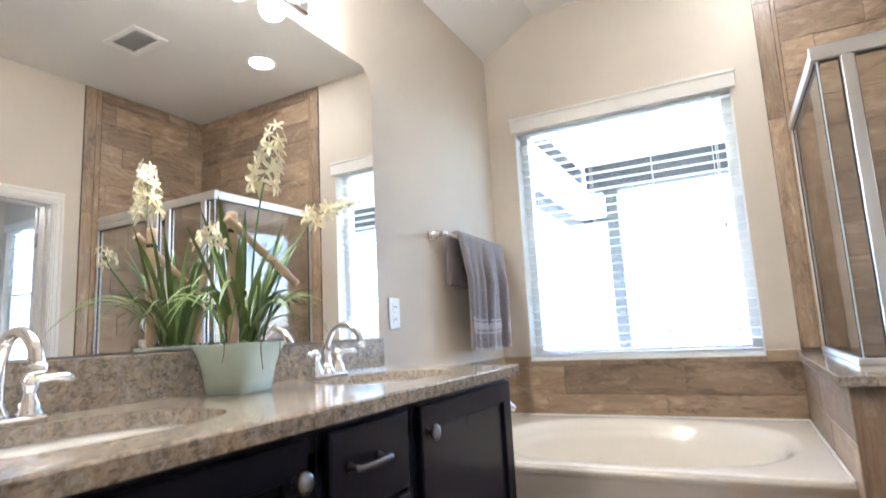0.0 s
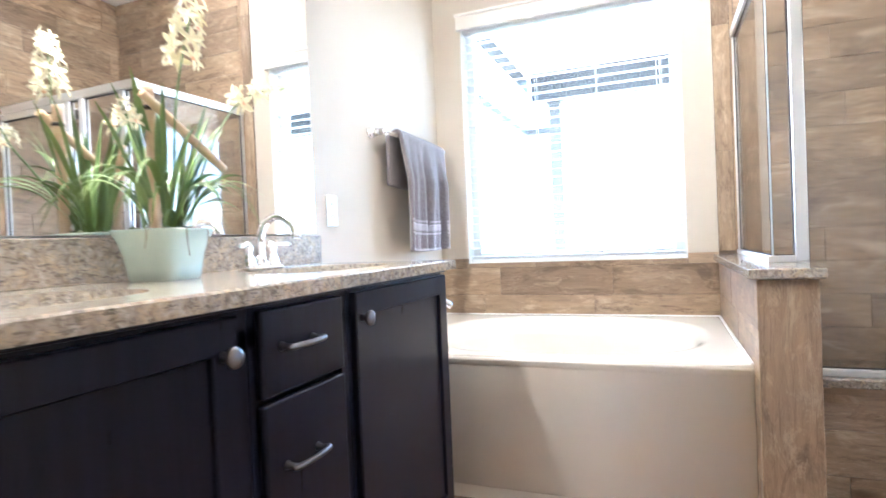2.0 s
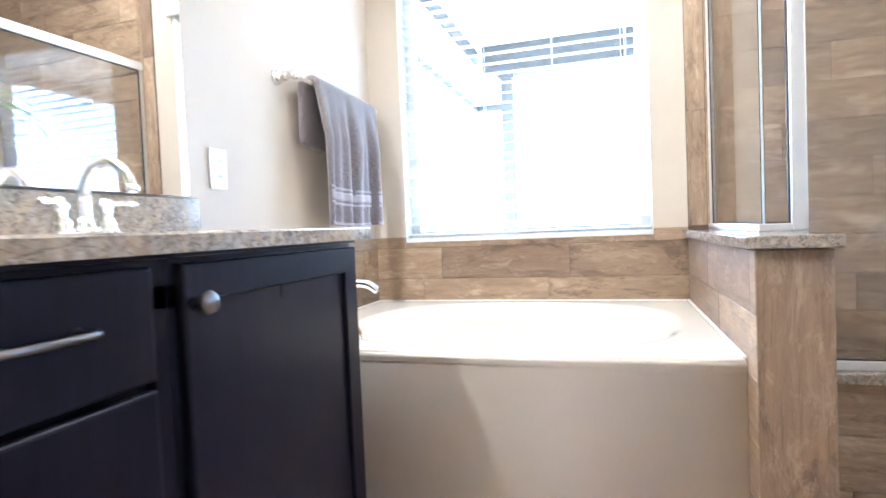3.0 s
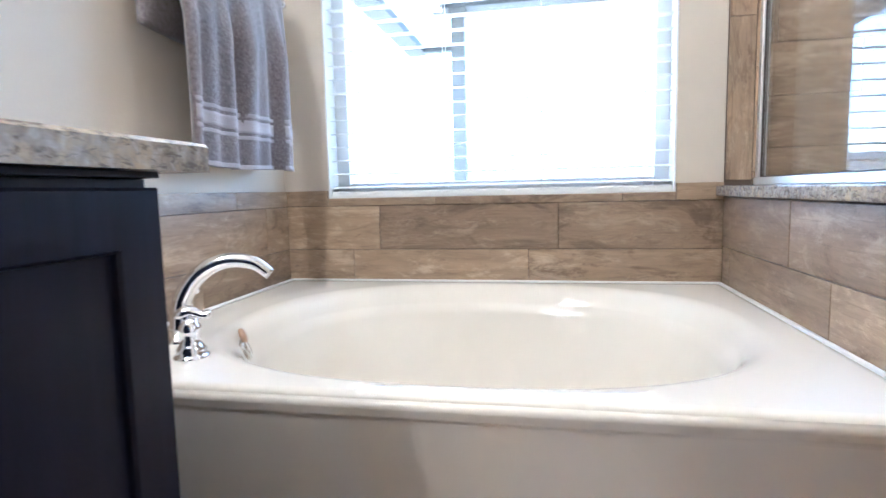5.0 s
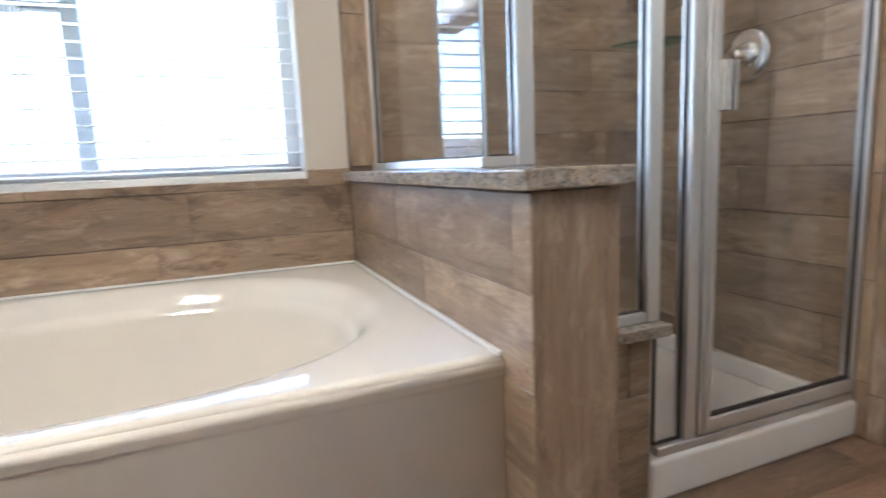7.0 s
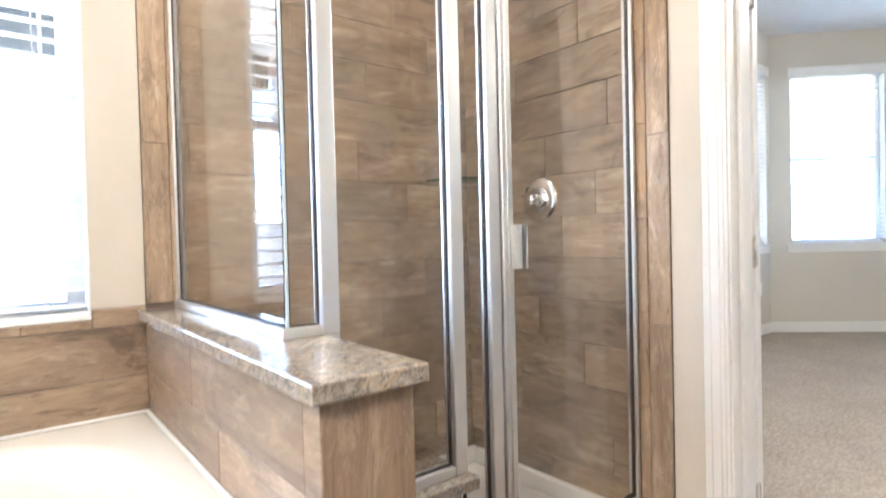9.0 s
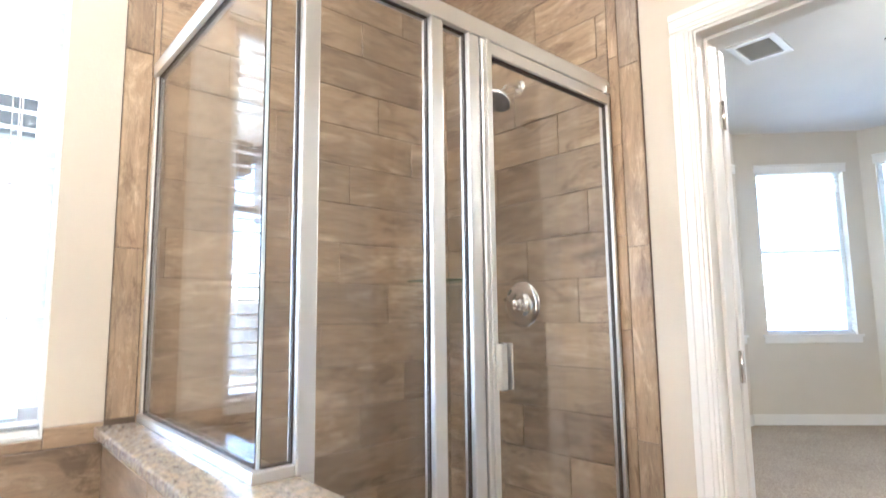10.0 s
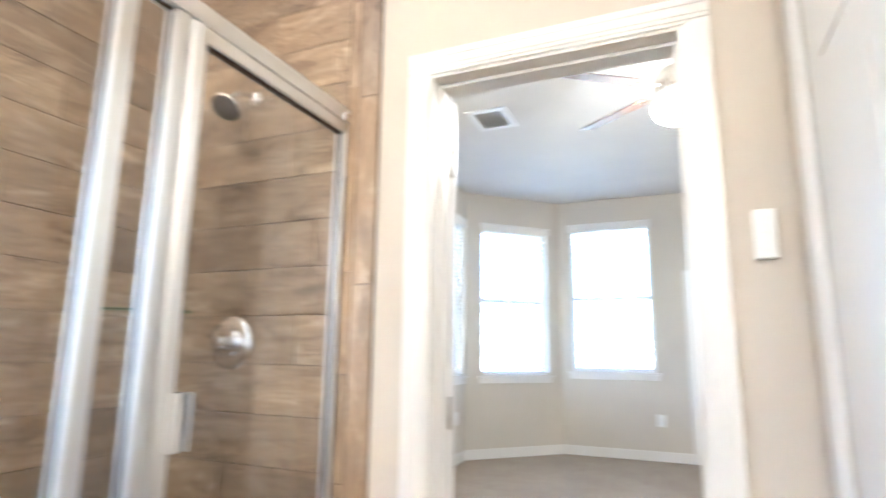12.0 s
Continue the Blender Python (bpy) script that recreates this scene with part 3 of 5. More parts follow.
def cabinet(name, y0, y1, label):
    ob = empty(name, label, "cabinet", "vanity cabinets")
    bm = boxes((0.02, FACE - 0.02, y0 + 0.001, y1 - 0.001, 0.10, 0.72), (0.02, FACE - 0.06, y0 + 0.001, y1 - 0.001, 0.0, 0.10),
               (0.02, FACE - 0.021, y0 + 0.001, y0 + 0.016, 0.72, 0.8785), (0.02, FACE - 0.021, y1 - 0.016, y1 - 0.001, 0.72, 0.8785), (0.02, 0.03, y0 + 0.016, y1 - 0.016, 0.72, 0.8785))
    part("body", bm, ESPRESSO, ob)
    bm = bmesh.new()
    for s in ((y0 + 0.001, y1 - 0.001, 0.872, 0.8785), (y0 + 0.001, y1 - 0.001, 0.80, 0.872), (y0 + 0.001, y1 - 0.001, 0.10, 0.135), (y0 + 0.001, y0 + 0.028, 0.135, 0.835), (y1 - 0.028, y1 - 0.001, 0.135, 0.835)):
        box(bm, FACE - 0.02, FACE + (0.017 if s[2] > 0.85 else 0.0), *s, bevel=0.0015)
    part("face_frame", bm, ESPRESSO, ob)
    return ob


c1 = cabinet("sink_cabinet", 1.206, 1.782, "espresso wooden sink cabinet with one panelled door")
d = part("door", shaker(bmesh.new(), 1.220, 1.778, 0.125, 0.863), ESPRESSO, c1)
knob(1.243, 0.803, d)
c2 = cabinet("drawer_cabinet", 0.884, 1.206, "espresso wooden cabinet with three stacked drawers")
for z0, z1 in ((0.707, 0.863), (0.420, 0.697), (0.125, 0.410)):
    bm = box(bmesh.new(), FACE + 0.001, FACE + DOOR_T, 0.900, 1.164, z0, z1, 0.006, 3)
    d = part("drawer", bm, ESPRESSO, c2)
    bar_pull(1.002, (z0 + z1) / 2 + (0.008 if z0 > 0.6 else 0.018), d)
c3 = cabinet("sink_cabinet", 0.27, 0.884, "espresso wooden sink cabinet with one panelled door")
d = part("door", shaker(bmesh.new(), 0.292, 0.846, 0.125, 0.863), ESPRESSO, c3)
knob(0.811, 0.803, d)


def oval_plate(bm, x0, x1, y0, y1, cx, cy, a, b, z0, z1, n=64):
    """A slab with an oval hole."""
    o1, o0 = rect_ring(cx, cy, x0, x1, y0, y1, n, z1), rect_ring(cx, cy, x0, x1, y0, y1, n, z0)
    e = 0.004
    ob1 = rect_ring(cx, cy, x0, x1 - e, y0, y1, n, z1)
    for p in o1:
        p.z = z1 - (e if p.x > x1 - 1e-4 else 0)
    i1, i0 = super_ring(cx, cy, a, b, n, 2.6, z1), super_ring(cx, cy, a, b, n, 2.6, z0)
    bridge(bm, [o0, o1, ob1, i1, i0, o0], False)
    bmesh.ops.remove_doubles(bm, verts=bm.verts, dist=1e-5)


SINKS = ((0.305, 0.615), (0.305, 1.455))
CT = 0.909
top = empty("worktop", "speckled beige granite vanity worktop with two sink cut-outs", "worktop")
bm = bmesh.new()
oval_plate(bm, 0.001, 0.568, 0.25, 1.035, *SINKS[0], 0.155, 0.225, CT - 0.030, CT)
part("slab", bm, GRANITE, top)
bm = bmesh.new()
oval_plate(bm, 0.001, 0.568, 1.0352, 1.840, *SINKS[1], 0.155, 0.225, CT - 0.030, CT)
part("slab", bm, GRANITE, top)
part("backsplash", box(bmesh.new(), 0.001, 0.021, 0.25, 1.885, CT, CT + 0.102, 0.002), GRANITE, top)

for sx, sy in SINKS:
    ob = empty("sink", "white porcelain undermount oval sink below the granite", "sink", "vanity sinks")
    bm = bmesh.new()
    bridge(bm, [super_ring(sx, sy, 0.155 + o, 0.225 + o, 64, 2.6, CT - 0.0102 + z) for o, z in ((0.022, -0.021), (0.002, -0.021), (-0.002, -0.030), (-0.010, -0.070), (-0.035, -0.115), (-0.08, -0.136), (-0.142, -0.140))], True, True)
    part("bowl", bm, PORCELAIN, ob)
    bm = bmesh.new()
    lathe(bm, [(0.022, 0), (0.022, 0.004), (0.016, 0.006), (0.003, 0.004)], Matrix.Translation((sx, sy, CT - 0.1507)), 20)
    part("drain", bm, CHROME, ob, "chrome pop-up drain")


def lav_faucet(x, y):
    ob = empty("basin_faucet", "polished chrome gooseneck faucet with two lever handles", "faucet", "vanity faucets")
    z = CT
    bm = bmesh.new()
    box(bm, x - 0.026, x + 0.026, y - 0.075, y + 0.075, z, z + 0.012, 0.006, 3)
    part("base_plate", bm, CHROME, ob)
    bm = bmesh.new()
    lathe(bm, [(0.024, 0.012), (0.022, 0.02), (0.017, 0.03), (0.016, 0.04)], Matrix.Translation((x, y, z)), 20)
    path = arc([(x, y, z + 0.03), (x + 0.002, y, z + 0.09), (x + 0.028, y, z + 0.138), (x + 0.075, y, z + 0.152), (x + 0.115, y, z + 0.128), (x + 0.128, y, z + 0.098)], 6)
    tube(bm, path, [0.0155 - 0.005 * min(1, i / 14) for i in range(len(path))], 14)
    lathe(bm, [(0.0115, 0.0), (0.0135, 0.004), (0.0135, 0.012), (0.0115, 0.016)], Matrix.Translation((x + 0.1285, y, z + 0.086)), 14)
    part("spout", bm, CHROME, ob)
    for s in (-1, 1):
        bm = bmesh.new()
        lathe(bm, [(0.024, 0.010), (0.024, 0.016), (0.018, 0.022), (0.020, 0.030), (0.013, 0.042), (0.0115, 0.052), (0.016, 0.060), (0.0165, 0.068), (0.011, 0.075), (0.008, 0.08), (0.006, 0.083)], Matrix.Translation((x, y + s * 0.052, z)), 18)
        h = part("handle_base", bm, CHROME, ob)
        bm = bmesh.new()
        c = Vector((x, y + s * 0.052, z + 0.071))
        tube(bm, [c, c + Vector((0.008, s * 0.016, 0.001)), c + Vector((0.016, s * 0.034, 0.002)), c + Vector((0.022, s * 0.048, 0.001)), c + Vector((0.026, s * 0.060, -0.001))], [0.006, 0.0065, 0.006, 0.009, 0.005], 10)
        part("lever", bm, CHROME, h)
    return ob


lav_faucet(0.098, 0.600)
lav_faucet(0.098, 1.455)

# ---- mirror, vanity light, outlet, towel bar ----
mir = empty("wall_mirror", "large frameless mirror with clipped corners above the backsplash", "mirror")
MY0, MY1, MZ0, MZ1 = 0.25, 1.835, CT + 0.107, 2.062
bm = bmesh.new()
for x in (0.001, 0.007):
    bm.faces.new([bm.verts.new((x, y, z)) for y, z in ((MY0, MZ0), (MY1, MZ0), (MY1, MZ1 - 0.05), (MY1 - 0.05, MZ1), (MY0 + 0.05, MZ1), (MY0, MZ1 - 0.05))])
bm.verts.ensure_lookup_table()
for k in range(6):
    bm.faces.new((bm.verts[k], bm.verts[(k + 1) % 6], bm.verts[(k + 1) % 6 + 6], bm.verts[k + 6]))
pane_ob = part("mirror_pane", bm, MIRROR, mir)
pane_ob.matrix_basis = Matrix.Translation((0.001, MY0, 0)) @ pose(0, 0, 0, 0, 0, -0.9) @ Matrix.Translation((0, -MY0, 0))
for y, z in ((MY1 - 0.062, MZ1), (MY0 + 0.062, MZ1), (1.04, MZ1)):
    part("mirror_clip", boxes((0.002, 0.012, y - 0.008, y + 0.008, z - 0.008, z + 0.014), bevel=0.002), PLASTIC, mir, "clear plastic mirror clip")

bar = empty("vanity_light", "chrome bar light with round warm bulbs above the mirror", "wall lamp")
part("back_plate", boxes((0.001, 0.05, 0.64, 1.465, 2.095, 2.195), bevel=0.012), CHROME, bar)
for k in range(6):
    y = 1.41 - 0.148 * k
    bm = bmesh.new()
    lathe(bm, [(0.028, 0.0), (0.028, 0.012), (0.020, 0.018), (0.020, 0.03)], Matrix.Translation((0.05, y, 2.145)) @ Matrix.Rotation(radians(90), 4, "Y"), 16)
    s = part("socket", bm, CHROME, bar)
    bm = bmesh.new()
    bmesh.ops.create_uvsphere(bm, u_segments=20, v_segments=12, radius=0.046, matrix=Matrix.Translation((0.122, y, 2.145)))
    for f in bm.faces:
        f.smooth = True
    part("bulb", bm, BULB, s, "glowing frosted globe bulb")

out = empty("wall_outlet", "white double socket plate on the wall above the worktop", "power outlet")
part("cover_plate", box(bmesh.new(), 0.0005, 0.007, 1.955, 2.03, 1.045, 1.168, 0.003), PLASTIC, out)
for z in (1.083, 1.130):
    s = part("socket", box(bmesh.new(), 0.006, 0.0095, 1.975, 2.010, z - 0.018, z + 0.018, 0.006), PLASTIC, out)
    for dy in (-0.007, 0.007):
        part("slot", boxes((0.009, 0.0103, 1.9925 + dy - 0.0012, 1.9925 + dy + 0.0012, z - 0.004, z + 0.007)), DARK, s)

rail = empty("towel_bar", "brushed nickel towel bar on flared posts", "towel rail")
bm = bmesh.new()
tube(bm, [(0.072, 2.335, 1.468), (0.072, 3.045, 1.468)], 0.0085, 14)
part("bar", bm, NICKEL, rail)
for y in (2.335, 3.045):
    bm = bmesh.new()
    lathe(bm, [(0.029, 0.0005), (0.028, 0.006), (0.023, 0.012), (0.018, 0.03), (0.014, 0.055), (0.0145, 0.066), (0.016, 0.074), (0.013, 0.083), (0.006, 0.086)], Matrix.Translation((0, y, 1.468)) @ Matrix.Rotation(radians(90), 4, "Y"), 20)
    part("bar_post", bm, NICKEL, rail)

tow = empty("towel", "folded grey terry towel with a pale woven band over the bar", "towel")


def towel_point(s, v, lift=0.0):
    """s runs from the back hem over the bar to the front hem, v from the south to the north edge."""
    back, front, r = 0.23, 0.545, 0.022
    y = 2.455 + 0.53 * v
    top = 1.468
    if s < back:
        x, z, down = 0.072 - r, top - (back - s), (back - s)
        y += -0.045 + 0.05 * down
        x = max(0.014, x - 0.04 * down)
    elif s < back + math.pi * r:
        a = (s - back) / r
        x, z, down = 0.072 - (r + lift) * math.cos(a), top + (r + lift) * math.sin(a), 0.0
    else:
        down = s - back - math.pi * r
        x, z = 0.072 + r + lift, top - down
    g = min(1.0, down / 0.2)
    if s > back + math.pi * r:
        fold = 0.5 * math.sin(7.2 * v * math.pi + 0.6 + 1.1 * down) + 0.35 * math.sin(12.3 * v * math.pi + 2.4 * down) + 0.3 * math.sin(3.1 * v * math.pi)
        x += g * 0.024 * fold + 0.006 * g + 0.012 * g
        y += 0.03 * down * (v - 0.3) + 0.006 * g * math.sin(9 * v + 4 * down)
        x += 0.02 * g * math.exp(-((v - 0.62 + 0.35 * down) / 0.07) ** 2) * (1 - down)
    z -= 0.012 * v * (1 if down > 0 else 0.5) + 0.006 * math.sin(5 * v) * g
    return Vector((x, y, z))


def towel_sheet(s0, s1, n, lift, m=64):
    bm = bmesh.new()
    g = [[bm.verts.new(towel_point(s0 + (s1 - s0) * i / n, j / m, lift)) for j in range(m + 1)] for i in range(n + 1)]
    for i in range(n):
        for j in range(m):
            f = bm.faces.new((g[i][j], g[i + 1][j], g[i + 1][j + 1], g[i][j + 1]))
            f.smooth = True
    return bm


def thick(ob, t, off=0.0):
    mod = ob.modifiers.new("thickness", "SOLIDIFY")
    mod.thickness, mod.offset = t, off
    return ob


S_END = 0.23 + math.pi * 0.022 + 0.535
thick(part("cloth", towel_sheet(0.0, S_END, 70, 0.0), TOWEL, tow), 0.018)
for a, b in ((0.150, 0.140), (0.132, 0.098), (0.090, 0.080), (0.012, 0.0)):
    thick(part("woven_band", towel_sheet(S_END - a, S_END - b, 4, 0.0098), BAND, tow, "pale woven band"), 0.003)

# ---- orchid in a pot ----
PX, PY = 0.135, 1.085
RIM = CT + 0.098
plant = empty("potted_orchid", "cream orchid with strap leaves and bamboo canes in a celadon pot", "potted plant")
bm = bmesh.new()


def pot_ring(r, z, n=48):
    return super_ring(0, 0, r, r, n, 5.0, z)


turn = Matrix.Translation((PX, PY, CT)) @ Matrix.Rotation(radians(10), 4, "Z")
prof = [(0.058, 0.0), (0.061, 0.003), (0.064, 0.026), (0.069, 0.058), (0.077, 0.088), (0.087, 0.110), (0.089, 0.113), (0.088, 0.115), (0.083, 0.112), (0.073, 0.092), (0.066, 0.080)]
bridge(bm, [[turn @ p for p in pot_ring(r, z)] for r, z in prof], True, True)
bm.faces.ensure_lookup_table()
part("pot", bm, CERAMIC, plant, "square flared celadon ceramic pot")
bm = bmesh.new()
rr = random.Random(8)
for k in range(90):
    a, r = rr.uniform(0, 6.28), 0.066 * math.sqrt(rr.random())
    c = Vector((PX + r * math.cos(a), PY + r * math.sin(a), RIM + rr.uniform(-0.004, 0.016)))
    bmesh.ops.create_icosphere(bm, subdivisions=1, radius=rr.uniform(0.008, 0.016), matrix=Matrix.Translation(c) @ pose(0, 0, 0, rr.uniform(0, 90), rr.uniform(0, 90)) @ Matrix.Diagonal((1, 0.7, 0.5, 1)))
part("moss", bm, MOSS, plant)
for dx, dy, drop in ((0.090, -0.022, 0.045), (0.092, 0.034, 0.03), (0.05, -0.088, 0.025)):
    bm = bmesh.new()
    d = Vector((dx, dy, 0))
    c = Vector((PX, PY, RIM))
    tube(bm, arc([c + d * 0.6 + Vector((0, 0, 0.01)), c + d + Vector((0, 0, 0.022)), c + d * 1.04 + Vector((0, 0, -0.004)), c + d * 1.0 + Vector((rr.uniform(-0.004, 0.004), rr.uniform(-0.008, 0.008), -drop))], 5), [0.0013] * 12 + [0.0009] * 4, 6)
    part("root", bm, ROOT, plant)


def strap_leaf(base, tip, sag, width, twist):
    """A folded strap leaf from base towards tip."""
    bm = bmesh.new()
    base, tip = Vector(base), Vector(tip)
    n = 14
    side = (tip - base).cross(Vector((0, 0, 1)))
    side = side.normalized() if side.length > 1e-4 else Vector((1, 0, 0))
    rows = []
    for i in range(n + 1):
        t = i / n
        p = base.lerp(tip, t) + Vector((0, 0, 1)) * (sag * 4 * t * (1 - t))
        w = width * (0.55 + 0.9 * t) * (1 - t ** 3.0) + 0.0006
        s = Matrix.Rotation(twist * t, 3, (tip - base).normalized()) @ side
        keel = s.cross((tip - base).normalized()) * w * 0.35
        rows.append([bm.verts.new(p - s * w), bm.verts.new(p + keel), bm.verts.new(p + s * w)])
    for a, b in zip(rows, rows[1:]):
        for k in (0, 1):
            f = bm.faces.new((a[k], a[k + 1], b[k + 1], b[k]))
            f.smooth = True
    return bm


rl = random.Random(21)
leaves = []
for k in range(30):
    a = rl.uniform(0, 2 * math.pi)
    up = rl.random()
    reach = 0.07 + 0.15 * (1 - up) * rl.random() + 0.04
    h = 0.13 + 0.22 * up
    b = Vector((PX + 0.04 * math.cos(a) * rl.random(), PY + 0.04 * math.sin(a) * rl.random(), RIM))
    dx = math.cos(a) * reach
    if PX + dx < 0.02:
        dx = 0.02 - PX + rl.uniform(0.0, 0.03)
    t = Vector((PX + dx, PY + math.sin(a) * reach, RIM + h * (0.95 if up > 0.4 else 0.6)))
    leaves.append((b, t, 0.02 + 0.06 * (1 - up), rl.uniform(0.0055, 0.0095), rl.uniform(-0.9, 0.9)))
for k in range(22):
    # thin low blades that arch outwards all round the pot
    a = rl.uniform(-0.55 * math.pi, 0.55 * math.pi)
    reach = rl.uniform(0.10, 0.24)
    b = Vector((PX + rl.uniform(-0.02, 0.04), PY + rl.uniform(-0.04, 0.04), RIM))
    t = Vector((PX + max(0.01 - PX, 0.6 * math.cos(a) * reach), PY + math.sin(a) * reach, RIM + rl.uniform(0.0, 0.14)))
    leaves.append((b, t, rl.uniform(0.05, 0.11), rl.uniform(0.0022, 0.0048), rl.uniform(-0.5, 0.5)))
for dx, dy, z, sag, w in ((0.10, -0.27, 1.06, 0.11, 0.007), (0.16, -0.20, 1.10, 0.10, 0.0085), (0.06, 0.27, 1.03, 0.13, 0.0035), (0.10, 0.25, 0.97, 0.15, 0.0045), (0.14, 0.10, 1.06, 0.05, 0.009), (0.19, -0.02, 1.08, 0.07, 0.009), (-0.02, -0.10, 1.34, 0.02, 0.008), (0.05, -0.11, 1.36, 0.01, 0.009), (0.03, 0.12, 1.30, 0.02, 0.009), (0.06, 0.14, 1.27, 0.03, 0.008), (0.09, 0.05, 1.29, 0.02, 0.009), (0.07, 0.08, 1.33, 0.01, 0.008)):
    leaves.append((Vector((PX + 0.02, PY, RIM)), Vector((PX + dx, PY + dy, z)), sag, w, 0.5))
for b, t, sag, w, tw in leaves:
    part("leaf", strap_leaf(b, t, sag, w, tw), LEAF, plant)


def cane(p, q, r, notch=3):
    bm = bmesh.new()
    p, q = Vector(p), Vector(q)
    pts, rad = [], []
    for i in range(31):
        t = i / 30
        pts.append(p.lerp(q, t))
        rad.append(r * (1.0 + (0.16 if i % 10 == 5 else 0.0) - (0.06 if i % 10 == 6 else 0)))
    return tube(bm, pts, rad, 12)


c1b = part("bamboo_cane", cane((PX + 0.035, PY - 0.050, RIM - 0.01), (PX + 0.035, PY - 0.056, 1.332), 0.0125), BAMBOO, plant, "upright tan bamboo cane")
part("twine", lathe(bmesh.new(), [(0.0125, -0.006), (0.0145, 0), (0.0125, 0.006)], Matrix.Translation((PX + 0.035, PY - 0.0552, 1.285)), 12), TWINE, c1b)
part("bamboo_cane", cane((PX + 0.052, PY - 0.088, 1.312), (PX + 0.075, PY + 0.118, 1.168), 0.0100), BAMBOO, plant, "slanting tan bamboo cane")
part("bamboo_cane", cane((PX - 0.03, PY + 0.03, RIM - 0.01), (PX - 0.06, PY + 0.035, 1.24), 0.0105), BAMBOO, plant, "upright tan bamboo cane")


def orchid_flower(center, face, size, rnd):
    bm = bmesh.new()
    face = Vector(face).normalized()
    q = face.to_track_quat("Z", "Y").to_matrix().to_4x4()
    m = Matrix.Translation(center) @ q @ Matrix.Rotation(rnd.uniform(-0.5, 0.5), 4, "Z")
    for k in range(5):
        a = math.pi / 2 + 2 * math.pi * k / 5
        ln, w = size * rnd.uniform(0.85, 1.1), size * (0.15 if k in (0, 2, 3) else 0.21)
        rows = []
        for i in range(6):
            t = i / 5
            ww = w * math.sin(math.pi * (0.12 + 0.86 * t)) ** 0.8
            z = 0.25 * size * t * (1 - 0.9 * t) + 0.05 * size
            cdir, sdir = Vector((math.cos(a), math.sin(a), 0)), Vector((-math.sin(a), math.cos(a), 0))
            rows.append([bm.verts.new(m @ (cdir * ln * t + sdir * ww * s + Vector((0, 0, z + 0.12 * size * s * s)))) for s in (-1, 0, 1)])
        for r0, r1 in zip(rows, rows[1:]):
            for s in (0, 1):
                f = bm.faces.new((r0[s], r0[s + 1], r1[s + 1], r1[s]))
                f.smooth = True
    return bm, m


rf = random.Random(5)
for stem_pts, n, t0, sz in (([(PX + 0.02, PY, RIM), (PX + 0.04, PY - 0.005, 1.10), (PX + 0.085, PY - 0.03, 1.28), (PX + 0.11, PY - 0.022, 1.42), (PX + 0.135, PY - 0.008, 1.530)], 19, 0.66, 0.034),
                            ([(PX + 0.02, PY + 0.01, RIM), (PX + 0.05, PY + 0.04, 1.10), (PX + 0.08, PY + 0.11, 1.27), (PX + 0.10, PY + 0.19, 1.36), (PX + 0.13, PY + 0.31, 1.405)], 14, 0.62, 0.031),
                            ([(PX + 0.01, PY - 0.02, RIM), (PX + 0.03, PY - 0.05, 1.08), (PX + 0.06, PY - 0.10, 1.17), (PX + 0.075, PY - 0.135, 1.225), (PX + 0.08, PY - 0.155, 1.27)], 6, 0.78, 0.022)):
    path = arc(stem_pts, 8)
    bm = tube(bmesh.new(), path, [0.0032 - 0.0017 * i / (len(path) - 1) for i in range(len(path))], 8)
    stem = part("flower_stem", bm, STEM, plant)
    for k in range(n):
        t = t0 + (1 - t0) * (k + 0.5) / n
        i = min(len(path) - 2, int(t * (len(path) - 1)))
        p = path[i].lerp(path[i + 1], t * (len(path) - 1) - i)
        a = 2.4 * k + rf.uniform(-0.3, 0.3)
        d = Vector((math.cos(a), math.sin(a), 0.25 + rf.uniform(-0.3, 0.3)))
        s = sz * (1.05 - 0.45 * k / n)
        bm, m = orchid_flower(p + d * s * 0.75, d, s, rf)
        fl = part("flower", bm, PETAL, plant)
        bm = bmesh.new()
        bmesh.ops.create_icosphere(bm, subdivisions=1, radius=s * 0.16, matrix=m @ Matrix.Translation((0, -s * 0.1, s * 0.14)) @ Matrix.Diagonal((1, 1.3, 0.8, 1)))
        part("flower_centre", bm, BLUSH if k % 4 == 0 else PETAL, fl)

# ---- ceiling fittings ----
vent = empty("ceiling_vent", "white louvred supply vent in the bathroom ceiling", "air vent")
VX, VY = 1.92, 2.03
part("frame", boxes((VX - 0.16, VX - 0.125, VY - 0.11, VY + 0.11, CEILING - 0.012, CEILING), (VX + 0.125, VX + 0.16, VY - 0.11, VY + 0.11, CEILING - 0.012, CEILING), (VX - 0.125, VX + 0.125, VY - 0.11, VY - 0.075, CEILING - 0.012, CEILING), (VX - 0.125, VX + 0.125, VY + 0.075, VY + 0.11, CEILING - 0.012, CEILING), bevel=0.003), PLASTIC, vent)
part("backing", boxes((VX - 0.125, VX + 0.125, VY - 0.075, VY + 0.075, CEILING - 0.002, CEILING - 0.0005)), DUCT, vent)
for k in range(9):
    bm = box(bmesh.new(), -0.125, 0.125, -0.008, 0.008, -0.0008, 0.0008)
    s = part("slat", bm, PLASTIC, vent)
    s.matrix_basis = pose(VX, VY - 0.066 + 0.0165 * k, CEILING - 0.008, 38, 0, 0)
can = empty("recessed_light", "round recessed ceiling light glowing warm white", "ceiling lamp")
CX, CY = 1.52, 2.66
bm = bmesh.new()
lathe(bm, [(0.078, 0.0), (0.098, -0.004), (0.098, -0.007), (0.076, -0.004)], Matrix.Translation((CX, CY, CEILING)), 32, False)
part("trim_ring", bm, PLASTIC, can)
